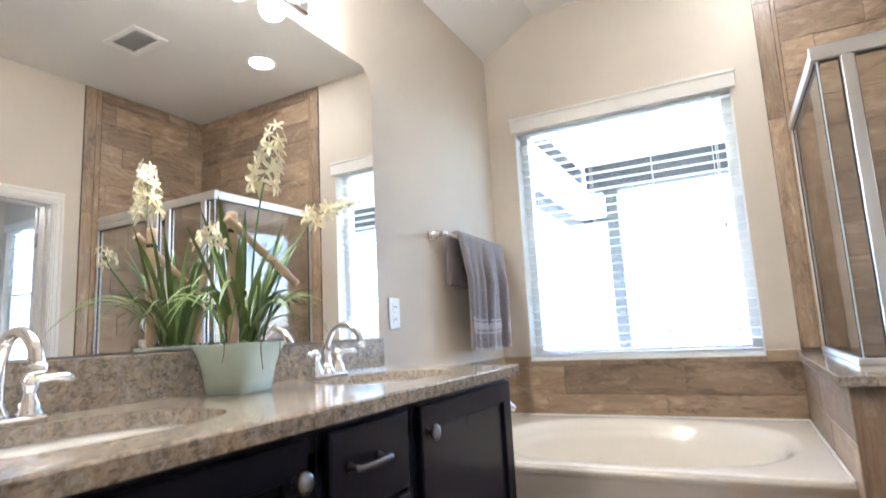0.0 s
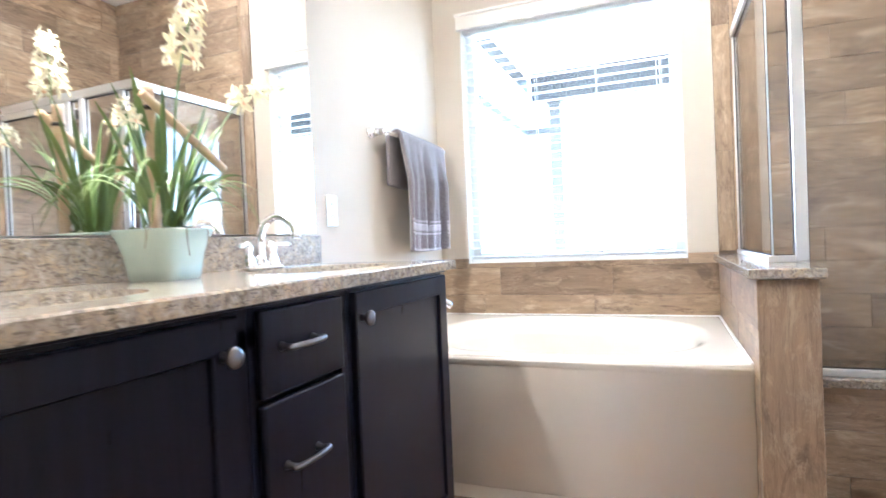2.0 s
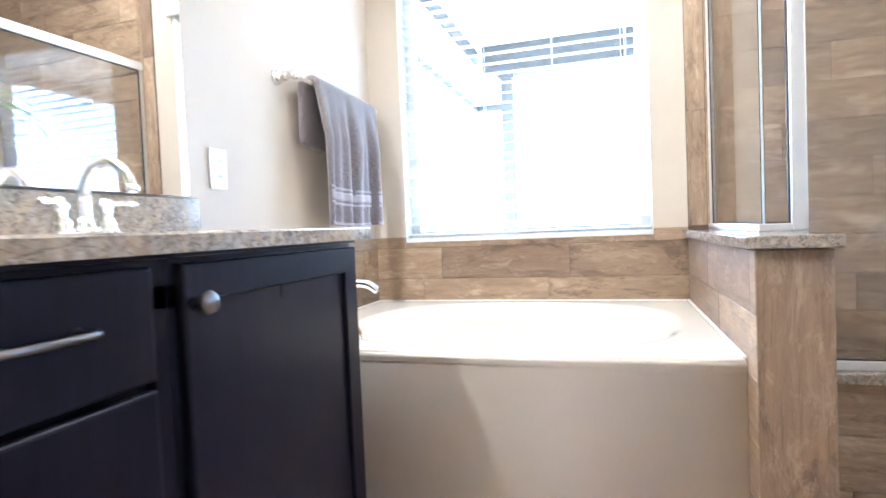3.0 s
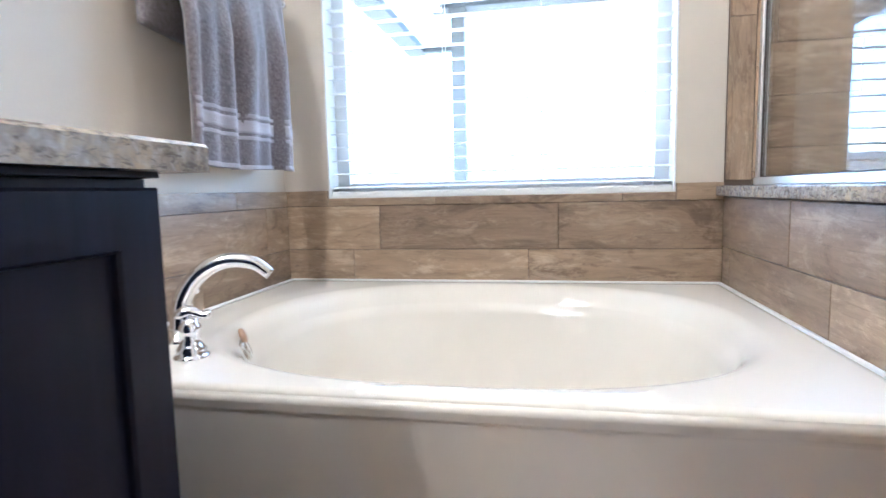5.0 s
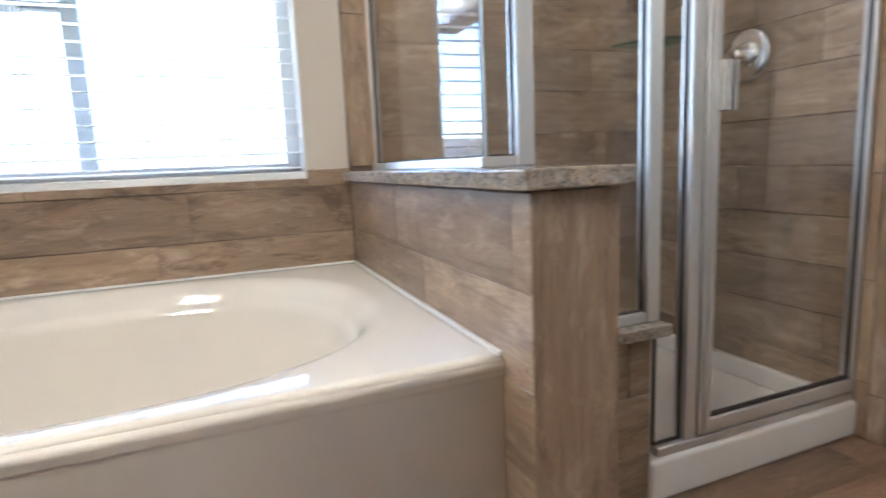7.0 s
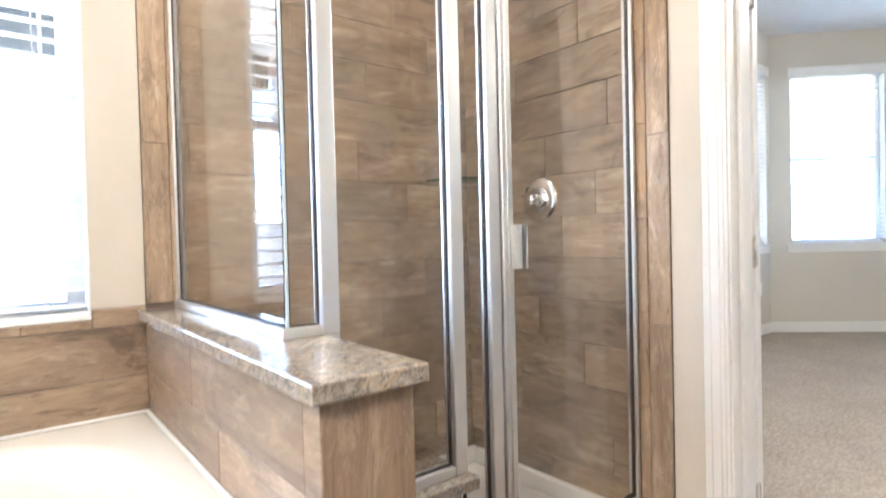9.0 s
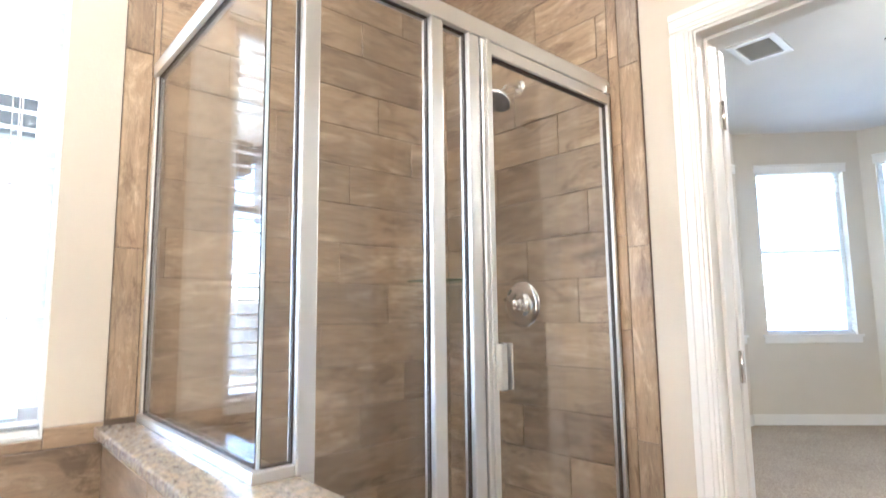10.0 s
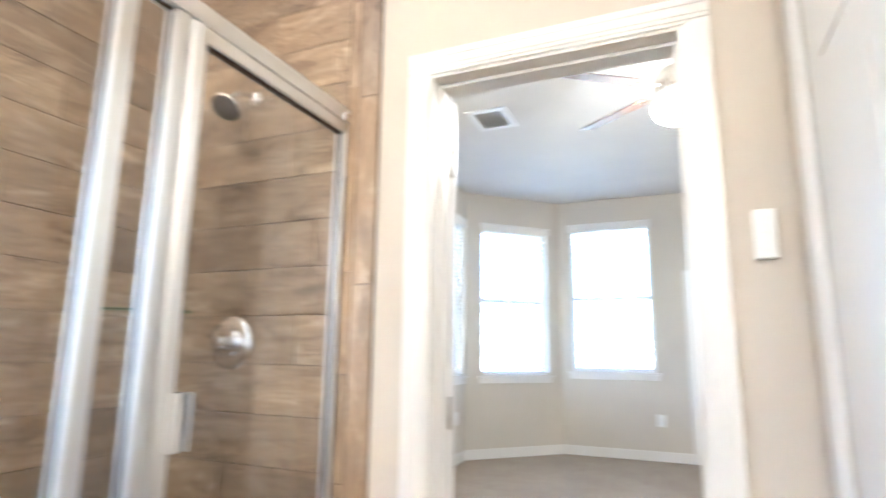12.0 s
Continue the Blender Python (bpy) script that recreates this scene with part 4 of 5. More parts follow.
bm = bmesh.new()
lathe(bm, [(0.001, -0.001), (0.078, -0.001), (0.078, -0.004), (0.001, -0.006)], Matrix.Translation((CX, CY, CEILING)), 32)
part("lens", bm, CAN_GLOW, can, "glowing round lens")


# ---- half walls, shower ----
CAPZ0, CAPZ1 = 0.820, 0.851
FY = 2.325                                 # middle of the enclosure's front
half = structure("wall_half", boxes((1.465, 1.605, 2.0, 3.14, 0, CAPZ0 - 0.002)), GROUT, "tiled half wall between the tub and the shower", "wall")
low = structure("wall_low", boxes((1.6152, 1.96, 2.31, 2.43, 0, 0.436)), GROUT, "low tiled wall under the shower pane", "wall")
solid("half_wall_cap", box(bmesh.new(), 1.432, 1.628, 1.966, 3.14, CAPZ0, CAPZ1, 0.004), GRANITE, "speckled beige granite cap on the tiled half wall", "stone cap")
solid("low_wall_cap", box(bmesh.new(), 1.6165, 2.004, 2.272, 2.455, 0.437, 0.467, 0.004), GRANITE, "speckled beige granite cap on the low shower wall", "stone cap")

pan = empty("shower_pan", "white textured shower pan with a raised curb", "shower base")
part("curb", box(bmesh.new(), 1.962, 2.752, 2.292, 2.395, 0.0, 0.112, 0.012, 3), PAN, pan)
part("tray", boxes((1.62, 2.752, 2.44, 3.135, 0.0, 0.05), (1.962, 2.752, 2.396, 2.4395, 0.0, 0.05), bevel=0.004), PAN, pan)
part("tray_rim", boxes((1.62, 2.752, 3.105, 3.136, 0.05, 0.12), (2.72, 2.752, 2.396, 3.104, 0.05, 0.12), bevel=0.008), PAN, pan)
bm = bmesh.new()
lathe(bm, [(0.045, 0.05), (0.045, 0.053), (0.04, 0.055), (0.004, 0.054)], Matrix.Translation((2.2, 2.75, 0.0)), 24)
part("drain", bm, CHROME, pan, "chrome round drain")

encl = empty("shower_enclosure", "framed clear glass shower enclosure in satin aluminium", "shower screen")
TOPZ = 1.925
SX = 1.553                                 # middle of the side panel
part("top_rail", boxes((SX - 0.02, 2.748, FY - 0.022, FY + 0.022, TOPZ - 0.045, TOPZ), (SX - 0.02, 2.748, FY - 0.014, FY + 0.014, TOPZ, TOPZ + 0.010), bevel=0.003), ALUMINIUM, encl)
part("top_rail", boxes((SX - 0.018, SX + 0.018, FY + 0.023, 3.137, TOPZ - 0.042, TOPZ), (SX - 0.010, SX + 0.010, FY + 0.023, 3.137, TOPZ, TOPZ + 0.008), bevel=0.003), ALUMINIUM, encl)
part("sill_rail", boxes((SX - 0.018, SX + 0.018, FY + 0.0183, 3.137, CAPZ1, CAPZ1 + 0.022), bevel=0.003), ALUMINIUM, encl)
part("sill_rail", boxes((SX - 0.018, 1.618, FY - 0.018, FY + 0.018, CAPZ1, CAPZ1 + 0.022), bevel=0.003), ALUMINIUM, encl)
part("wall_channel", boxes((SX - 0.012, SX + 0.012, 3.118, 3.138, CAPZ1 + 0.022, TOPZ - 0.042), bevel=0.002), ALUMINIUM, encl)
part("corner_bead", boxes((SX - 0.003, SX + 0.003, FY - 0.003, FY + 0.003, CAPZ1 + 0.022, TOPZ - 0.045), bevel=0.001), BEAD, encl, "clear silicone bead between two panes")
POSTS = ((1.618, 1.658, CAPZ1), (1.957, 1.996, 0.467), (2.084, 2.122, 0.112), (2.738, 2.749, 0.112))
for x0, x1, z in POSTS:
    part("post", boxes((x0, x1, FY - 0.02, FY + 0.02, z, TOPZ - 0.045), bevel=0.004), ALUMINIUM, encl)
part("post", boxes((1.6295, 1.658, FY - 0.018, FY + 0.018, 0.467, CAPZ1), bevel=0.002), ALUMINIUM, encl)
part("sill_rail", boxes((1.658, 1.957, FY - 0.018, FY + 0.018, 0.467, 0.492), bevel=0.003), ALUMINIUM, encl)
part("sill_rail", boxes((1.996, 2.738, FY - 0.024, FY + 0.024, 0.112, 0.137), bevel=0.004), ALUMINIUM, encl)


def pane(x0, x1, y0, y1, z0, z1, parent, gasket=True, open_side=False):
    """A fixed pane in its dark gasket; open_side leaves the gasket off the edge with the lower coordinate."""
    p = part("pane", boxes((x0, x1, y0, y1, z0, z1)), SHOWER_GLASS, parent)
    p.visible_shadow = False
    if gasket:
        g = 0.0036
        bm = bmesh.new()
        if x1 - x0 > y1 - y0:
            a, b = y0 - 0.002, y1 + 0.002
            for s in ((x0, x0 + (0.0004 if open_side else g), a, b, z0, z1), (x1 - g, x1, a, b, z0, z1), (x0 + g, x1 - g, a, b, z0, z0 + g), (x0 + g, x1 - g, a, b, z1 - g, z1)):
                box(bm, *s)
        else:
            a, b = x0 - 0.002, x1 + 0.002
            for s in ((a, b, y0, y0 + (0.0004 if open_side else g), z0, z1), (a, b, y1 - g, y1, z0, z1), (a, b, y0 + g, y1 - g, z0, z0 + g), (a, b, y0 + g, y1 - g, z1 - g, z1)):
                box(bm, *s)
        part("gasket", bm, GASKET, p, "dark rubber glazing gasket")
    return p


pane(SX - 0.003, SX + 0.003, FY + 0.0035, 3.118, CAPZ1 + 0.022, TOPZ - 0.042, encl, True, True)
pane(SX + 0.0035, 1.618, FY - 0.003, FY + 0.003, CAPZ1 + 0.022, TOPZ - 0.045, encl, True, True)
pane(1.658, 1.957, FY - 0.003, FY + 0.003, 0.492, TOPZ - 0.045, encl)
pane(1.996, 2.084, FY - 0.003, FY + 0.003, 0.137, TOPZ - 0.045, encl)


def frame_ring(bm, x0, x1, z0, z1, w, y0, y1):
    """A rectangular frame in one piece, w wide at the sides (left, right, bottom, top), from y0 to y1."""
    wl, wr, wb, wt = w
    e = 0.003
    out = [(x0, z0), (x1, z0), (x1, z1), (x0, z1)]
    ins = [(x0 + wl, z0 + wb), (x1 - wr, z0 + wb), (x1 - wr, z1 - wt), (x0 + wl, z1 - wt)]

    def off(pts, s):
        return [(x + s * sx, z + s * sz) for (x, z), (sx, sz) in zip(pts, ((1, 1), (-1, 1), (-1, -1), (1, -1)))]

    seq = [(out, y1), (out, y0 + e), (off(out, e), y0), (off(ins, -e), y0), (ins, y0 + e), (ins, y1), (out, y1)]
    bridge(bm, [[Vector((x, y, z)) for x, z in r] for r, y in seq], False)
    bmesh.ops.remove_doubles(bm, verts=bm.verts, dist=1e-5)
    return bm


door = part("shower_door", frame_ring(bmesh.new(), 2.126, 2.736, 0.142, TOPZ - 0.05, (0.04, 0.014, 0.04, 0.036), FY - 0.026, FY + 0.006), ALUMINIUM, encl, "hinged satin aluminium framed glass door")
part("door_edge_bead", boxes((2.140, 2.151, FY - 0.031, FY - 0.0265, 0.142, TOPZ - 0.05), bevel=0.002), ALUMINIUM, door)
p = part("door_pane", boxes((2.166, 2.722, FY - 0.013, FY - 0.007, 0.182, TOPZ - 0.086)), SHOWER_GLASS, door)
p.visible_shadow = False
g = boxes((2.166, 2.171, FY - 0.018, FY - 0.002, 0.182, TOPZ - 0.086), (2.7195, 2.722, FY - 0.016, FY - 0.004, 0.182, TOPZ - 0.086), (2.171, 2.7195, FY - 0.018, FY - 0.002, 0.182, 0.187), (2.171, 2.7195, FY - 0.018, FY - 0.002, TOPZ - 0.091, TOPZ - 0.086))
part("door_gasket", g, GASKET, door, "dark rubber glazing gasket")
pull = part("door_pull", boxes((2.148, 2.168, FY - 0.052, FY - 0.047, 0.958, 1.072), (2.148, 2.154, FY - 0.047, FY - 0.0315, 0.958, 1.072), bevel=0.0015), ALUMINIUM, door, "satin aluminium pull plate")
part("pull_lip", boxes((2.184, 2.190, FY - 0.052, FY - 0.014, 0.958, 1.072), bevel=0.0015), ALUMINIUM, pull)
part("pull_recess", boxes((2.168, 2.184, FY - 0.024, FY - 0.0145, 0.958, 1.072)), GASKET, pull, "dark recess of the pull")
part("hinge_cap", box(bmesh.new(), 2.715, 2.750, FY - 0.03, FY + 0.0, TOPZ - 0.048, TOPZ - 0.02, 0.003), CHROME, door)

val = empty("shower_valve", "round chrome shower valve with a lever knob", "shower valve")
VM = Matrix.Translation((2.751, 2.718, 1.18)) @ Matrix.Rotation(radians(-90), 4, "Y")
bm = bmesh.new()
lathe(bm, [(0.088, 0.0), (0.088, 0.003), (0.083, 0.008), (0.066, 0.012), (0.05, 0.010), (0.044, 0.011), (0.042, 0.018), (0.030, 0.022)], VM, 40)
part("escutcheon", bm, CHROME, val)
bm = bmesh.new()
lathe(bm, [(0.026, 0.02), (0.024, 0.035), (0.019, 0.045), (0.022, 0.05), (0.020, 0.06), (0.012, 0.066), (0.003, 0.067)], VM, 24)
tube(bm, [(2.70, 2.718, 1.18), (2.697, 2.735, 1.19), (2.695, 2.757, 1.198)], [0.008, 0.007, 0.009], 10)
part("lever", bm, CHROME, val)
head = empty("overhead_shower", "chrome shower rose on a bent wall arm", "shower")
bm = bmesh.new()
lathe(bm, [(0.030, 0.0), (0.029, 0.004), (0.02, 0.010), (0.012, 0.012)], Matrix.Translation((2.751, 2.70, 2.035)) @ Matrix.Rotation(radians(-90), 4, "Y"), 20)
tube(bm, arc([(2.745, 2.70, 2.035), (2.70, 2.70, 2.035), (2.665, 2.70, 2.015), (2.648, 2.70, 1.992)], 6), 0.0095, 12)
part("arm", bm, CHROME, head)
bm = bmesh.new()
lathe(bm, [(0.012, 0.0), (0.016, 0.006), (0.014, 0.016), (0.022, 0.026), (0.046, 0.042), (0.054, 0.050), (0.054, 0.060), (0.050, 0.062)], Matrix.Translation((2.650, 2.70, 1.996)) @ Matrix.Rotation(radians(-148), 4, "Y"), 28)
rose = part("rose", bm, CHROME, head)
bm = bmesh.new()
lathe(bm, [(0.049, 0.0622), (0.048, 0.064), (0.002, 0.065)], Matrix.Translation((2.650, 2.70, 1.996)) @ Matrix.Rotation(radians(-148), 4, "Y"), 28)
part("nozzle_plate", bm, GASKET, rose, "dark rubber nozzle plate")
bm = bmesh.new()
vs = []
for z in (1.279, 1.287):
    ring = [Vector((2.750, 3.139, z))] + [Vector((2.750 - 0.235 * math.cos(a), 3.139 - 0.235 * math.sin(a), z)) for a in [math.pi / 2 * k / 12 for k in range(13)]]
    vs.append([bm.verts.new(p) for p in ring])
bm.faces.new(vs[0]), bm.faces.new(vs[1])
for k in range(14):
    bm.faces.new((vs[0][k], vs[0][(k + 1) % 14], vs[1][(k + 1) % 14], vs[1][k]))
sh = solid("corner_shelf", bm, SHELF_GLASS, "clear green-edged glass corner shelf in the shower", "shelf")
sh.visible_shadow = False


# ---- doorway to the bedroom ----
def casing_run(bm, axis, a0, a1, inner, out, face, sgn, w=0.07):
    """One length of moulded casing. axis 'z': upright from a0 to a1 with its inner edge at y=inner; axis 'y': level, inner edge at z=inner."""
    for d0, d1, t in ((0.0, w - 0.0012, 0.010), (0.010, w - 0.0008, 0.014), (0.022, w - 0.004, 0.017), (w - 0.022, w, 0.020)):
        lo, hi = inner + out * d0, inner + out * d1
        if axis == "z":
            box(bm, face, face + sgn * t, lo, hi, a0, a1, 0.002, 1)
        else:
            box(bm, face, face + sgn * t, a0, a1, lo, hi, 0.002, 1)
    return bm


frame_ob = empty("door_frame_1", "white moulded door casing and jambs of the bedroom doorway", "door frame", kind="structure")
part("jamb", boxes((E - 0.001, E + 0.141, DY1 - 0.014, DY1 - 0.001, 0, DZ - 0.001), bevel=0.001), TRIM, frame_ob)
part("jamb", boxes((E - 0.001, E + 0.141, DY0 + 0.001, DY0 + 0.014, 0, DZ - 0.001), bevel=0.001), TRIM, frame_ob)
part("head_jamb", boxes((E - 0.001, E + 0.141, DY0 + 0.014, DY1 - 0.014, DZ - 0.014, DZ - 0.001), bevel=0.001), TRIM, frame_ob)
part("door_stop", boxes((E + 0.05, E + 0.085, DY1 - 0.025, DY1 - 0.014, 0, DZ - 0.025), (E + 0.05, E + 0.085, DY0 + 0.014, DY0 + 0.025, 0, DZ - 0.025), (E + 0.05, E + 0.085, DY0 + 0.014, DY1 - 0.014, DZ - 0.025, DZ - 0.014), bevel=0.002), TRIM, frame_ob)
for face, sgn in ((E, -1), (E + 0.14, 1)):
    part("casing", casing_run(bmesh.new(), "z", 0.0, DZ - 0.006, DY1 - 0.008, 1, face, sgn), TRIM, frame_ob)
    part("casing", casing_run(bmesh.new(), "z", 0.0, DZ - 0.006, DY0 + 0.008, -1, face, sgn), TRIM, frame_ob)
    part("head_casing", casing_run(bmesh.new(), "y", DY0 + 0.008 - 0.07, DY1 - 0.008 + 0.07, DZ - 0.0055, 1, face, sgn), TRIM, frame_ob)

leaf = empty("door_1", "white panelled bedroom door folded back against the wall", "door", kind="structure")
bm = boxes((2.925, 2.96, 2.012, 2.72, 0.012, 1.985), bevel=0.003)
part("door_leaf", bm, TRIM, leaf)
for z in (0.22, 0.98, 1.76):
    bm = boxes((2.90, 2.925, 2.006, 2.0115, z - 0.045, z + 0.045))
    lathe(bm, [(0.006, -0.048), (0.006, 0.048)], Matrix.Translation((2.912, 2.006, z)), 10)
    part("hinge", bm, NICKEL, leaf, "brushed nickel butt hinge")

# closet door on the north-facing stub wall
cl = empty("door_frame_2", "white moulded closet door casing", "door frame", kind="structure")
for x0, x1, z0, z1 in ((1.68, 1.75, 0, 2.03), (2.55, 2.62, 0, 2.03), (1.68, 2.62, 2.03, 2.10)):
    part("casing", boxes((x0, x1, 1.0905, 1.104, z0, z1), (x0 + 0.01, x1 - 0.01, 1.0905, 1.109, z0, z1), bevel=0.003), TRIM, cl)
cd = empty("door_2", "closed white panelled closet door", "door", kind="structure")
bm = boxes((1.7505, 2.5495, 1.055, 1.0895, 0.01, 2.0285), bevel=0.001)
part("door_leaf", bm, TRIM, cd)
for x0, x1 in ((1.85, 2.10), (2.20, 2.45)):
    for z0, z1 in ((0.25, 0.85), (1.02, 1.60), (1.70, 1.92)):
        part("panel", box(bmesh.new(), x0, x1, 1.0885, 1.0935, z0, z1, 0.003), TRIM, cd)

th = empty("wall_thermostat", "white rectangular control plate beside the door casing", "thermostat")
part("cover", box(bmesh.new(), E - 0.022, E - 0.0005, 1.142, 1.188, 1.375, 1.49, 0.004), PLASTIC, th)
part("display", box(bmesh.new(), E - 0.0235, E - 0.021, 1.150, 1.180, 1.435, 1.475, 0.001), VINYL, th)

structure("baseboard_east", boxes((E - 0.014, E - 0.0005, 2.092, 2.183, 0, 0.085), (E - 0.014, E - 0.0005, 1.092, 1.236, 0, 0.085), bevel=0.003), TRIM, "white bathroom baseboard", "baseboard")

# ---- bedroom ----
def along(a, b):
    d = Vector(b) - Vector(a)
    return Matrix.Translation(a) @ Matrix.Rotation(math.atan2(d.y, d.x), 4, "Z"), d.length


for i, (a, b, u0, u1, z0, z1) in enumerate(BED_WIN):
    m, ln = along(a, b)
    place(window_unit("window_%d" % (i + 2), u1 - u0, z1 - z0, "white vinyl single-hung bay window", True), m @ pose(u0, 0.08, z0))
    place(slat_blind("window_blind", u1 - u0, z1 - z0, "open white slat blind in a bay window", 0.045, 4.0, 1.0, 0.03, (0.12, 0.88), False), m @ pose(u0, 0.045, z0))
    sill = boxes((u0 - 0.05, u1 + 0.05, -0.03, -0.0005, z0 - 0.022, z0), (u0 - 0.035, u1 + 0.035, -0.014, -0.0005, z0 - 0.085, z0 - 0.0225), bevel=0.003)
    ob = structure("window_sill_%d" % (i + 1), sill, TRIM, "white moulded bay window sill", "window sill")
    ob.matrix_basis = m
    bm = boxes((0, ln if i < 2 else 1.40, -0.014, -0.0005, 0.004, 0.10), (0, ln if i < 2 else 1.40, -0.011, -0.0005, 0.10, 0.11), bevel=0.002)
    ob = structure("baseboard_%d" % (i + 1), bm, TRIM, "white bedroom baseboard", "baseboard")
    ob.matrix_basis = m

o = empty("wall_outlet", "white socket plate low on the bedroom wall", "power outlet")
part("cover_plate", box(bmesh.new(), 8.142, 8.1495, 1.57, 1.66, 0.37, 0.50, 0.003), PLASTIC, o)
part("socket", box(bmesh.new(), 8.139, 8.1425, 1.59, 1.64, 0.40, 0.47, 0.002), VINYL, o)
o = empty("wall_outlet", "white socket plate low on the bay wall", "power outlet")
part("cover_plate", box(bmesh.new(), 6.93, 7.02, 3.5925, 3.5995, 0.40, 0.53, 0.003), PLASTIC, o)
part("socket", box(bmesh.new(), 6.95, 7.0, 3.5895, 3.593, 0.43, 0.50, 0.002), VINYL, o)

pd = empty("door_3", "white patio door with a glazed upper lite and lever handle", "door", kind="structure")
part("door_leaf", boxes((8.115, 8.148, 0.36, 0.50, 0.012, 2.06), (8.115, 8.148, 1.12, 1.245, 0.012, 2.06), (8.115, 8.148, 0.50, 1.12, 0.012, 0.95), (8.115, 8.148, 0.50, 1.12, 1.94, 2.06), bevel=0.003), TRIM, pd)
part("pane", boxes((8.128, 8.134, 0.50, 1.12, 0.95, 1.94)), WINDOW_GLASS, pd)
bm = bmesh.new()
lathe(bm, [(0.026, 0), (0.026, 0.006), (0.012, 0.01), (0.010, 0.04)], Matrix.Translation((8.115, 1.19, 1.02)) @ Matrix.Rotation(radians(-90), 4, "Y"), 16)
tube(bm, [(8.075, 1.19, 1.02), (8.072, 1.14, 1.022), (8.076, 1.08, 1.02)], 0.008, 8)
part("lever_handle", bm, NICKEL, pd, "brushed nickel lever")
part("casing", boxes((8.128, 8.1495, 1.247, 1.30, 0, 2.10), (8.128, 8.1495, 0.30, 0.358, 0, 2.10), (8.128, 8.1495, 0.358, 1.247, 2.062, 2.10), bevel=0.003), TRIM, pd)

bv = empty("ceiling_vent", "white louvred supply vent in the bedroom ceiling", "air vent")
VX, VY = 5.35, 2.66
part("frame", boxes((VX - 0.20, VX - 0.15, VY - 0.16, VY + 0.16, BC - 0.014, BC), (VX + 0.15, VX + 0.20, VY - 0.16, VY + 0.16, BC - 0.014, BC), (VX - 0.15, VX + 0.15, VY - 0.16, VY - 0.11, BC - 0.014, BC), (VX - 0.15, VX + 0.15, VY + 0.11, VY + 0.16, BC - 0.014, BC), bevel=0.003), PLASTIC, bv)
part("backing", boxes((VX - 0.15, VX + 0.15, VY - 0.11, VY + 0.11, BC - 0.002, BC - 0.0005)), DUCT, bv)
for k in range(12):
    s = part("slat", box(bmesh.new(), -0.008, 0.008, -0.11, 0.11, -0.0008, 0.0008), PLASTIC, bv)
    s.matrix_basis = pose(VX - 0.1375 + 0.025 * k, VY, BC - 0.008, 0, -40, 0)

sd = empty("smoke_detector", "round white smoke detector on the bedroom ceiling", "smoke detector")
part("housing", lathe(bmesh.new(), [(0.065, 0.0), (0.065, -0.015), (0.055, -0.03), (0.02, -0.034)], Matrix.Translation((4.75, 1.92, BC)), 24), PLASTIC, sd)

fan = empty("ceiling_fan", "walnut five-blade ceiling fan with a glowing bowl lamp", "ceiling fan")
FX, FYY, FZ = 4.36, 1.30, 2.56
part("down_rod", lathe(bmesh.new(), [(0.06, BC - FZ), (0.055, BC - FZ - 0.05), (0.015, BC - FZ - 0.07), (0.015, 0.12)], Matrix.Translation((FX, FYY, FZ)), 20), NICKEL, fan)
part("motor", lathe(bmesh.new(), [(0.03, 0.13), (0.09, 0.11), (0.12, 0.07), (0.12, 0.0), (0.09, -0.03), (0.06, -0.05)], Matrix.Translation((FX, FYY, FZ)), 28), NICKEL, fan)
part("lamp_bowl", lathe(bmesh.new(), [(0.055, -0.05), (0.11, -0.07), (0.125, -0.10), (0.11, -0.15), (0.06, -0.185), (0.01, -0.195)], Matrix.Translation((FX, FYY, FZ)), 28), FAN_GLOW, fan, "glowing frosted glass bowl")
for k in range(5):
    a = 52 + 72 * k
    bm = bmesh.new()
    box(bm, 0.20, 0.68, -0.06, 0.06, -0.004, 0.004, 0.003, 1)
    b = part("blade", bm, WALNUT, fan)
    b.matrix_basis = Matrix.Translation((FX, FYY, FZ + 0.02)) @ pose(0, 0, 0, 0, 0, a) @ pose(0, 0, 0, -12, 0, 0)
    bm = boxes((0.10, 0.24, -0.02, 0.02, -0.012, -0.0045), bevel=0.002)
    br = part("blade_arm", bm, NICKEL, b)

# ---- outside: covered patio, lawn, fence ----
ground = bmesh.new()
v = [ground.verts.new(p) for p in ((-400, -400, -0.3), (400, -400, -0.3), (400, 400, -0.3), (-400, 400, -0.3))]
ground.faces.new(v)
structure("ground", ground, GRASS, "dry green and tan back lawn", "ground")
structure("patio_slab", boxes((-0.6, 2.9, N + 0.2, 7.2, -0.28, -0.12), bevel=0.01), CONCRETE, "pale concrete covered patio slab", "pavement")
porch = empty("patio_cover", "white covered patio roof with shade-dark beams on a square post", "patio roof")
part("soffit", boxes((-0.46, 6.0, N + 0.2, 7.05, 2.92, 3.00)), SOFFIT, porch)
part("beam", boxes((-0.20, 6.0, 6.75, 6.95, 2.60, 2.92), bevel=0.005), BEAM, porch, "front beam in a shade-dark grey")
part("beam", boxes((-0.44, -0.30, N + 0.22, 6.95, 2.28, 2.76), bevel=0.005), SOFFIT, porch, "white painted side fascia")
# added dark strips draw the shade at the soffit joint and fascia underside
part("shade_strip", boxes((-0.46, -0.28, N + 0.22, 6.97, 2.76, 2.918), bevel=0.004), BEAM, porch, "dark strip for the shade under the soffit")
part("shade_strip", boxes((-0.46, -0.28, N + 0.22, 6.97, 2.215, 2.278), bevel=0.004), BEAM, porch, "dark strip for the shaded underside of the fascia")
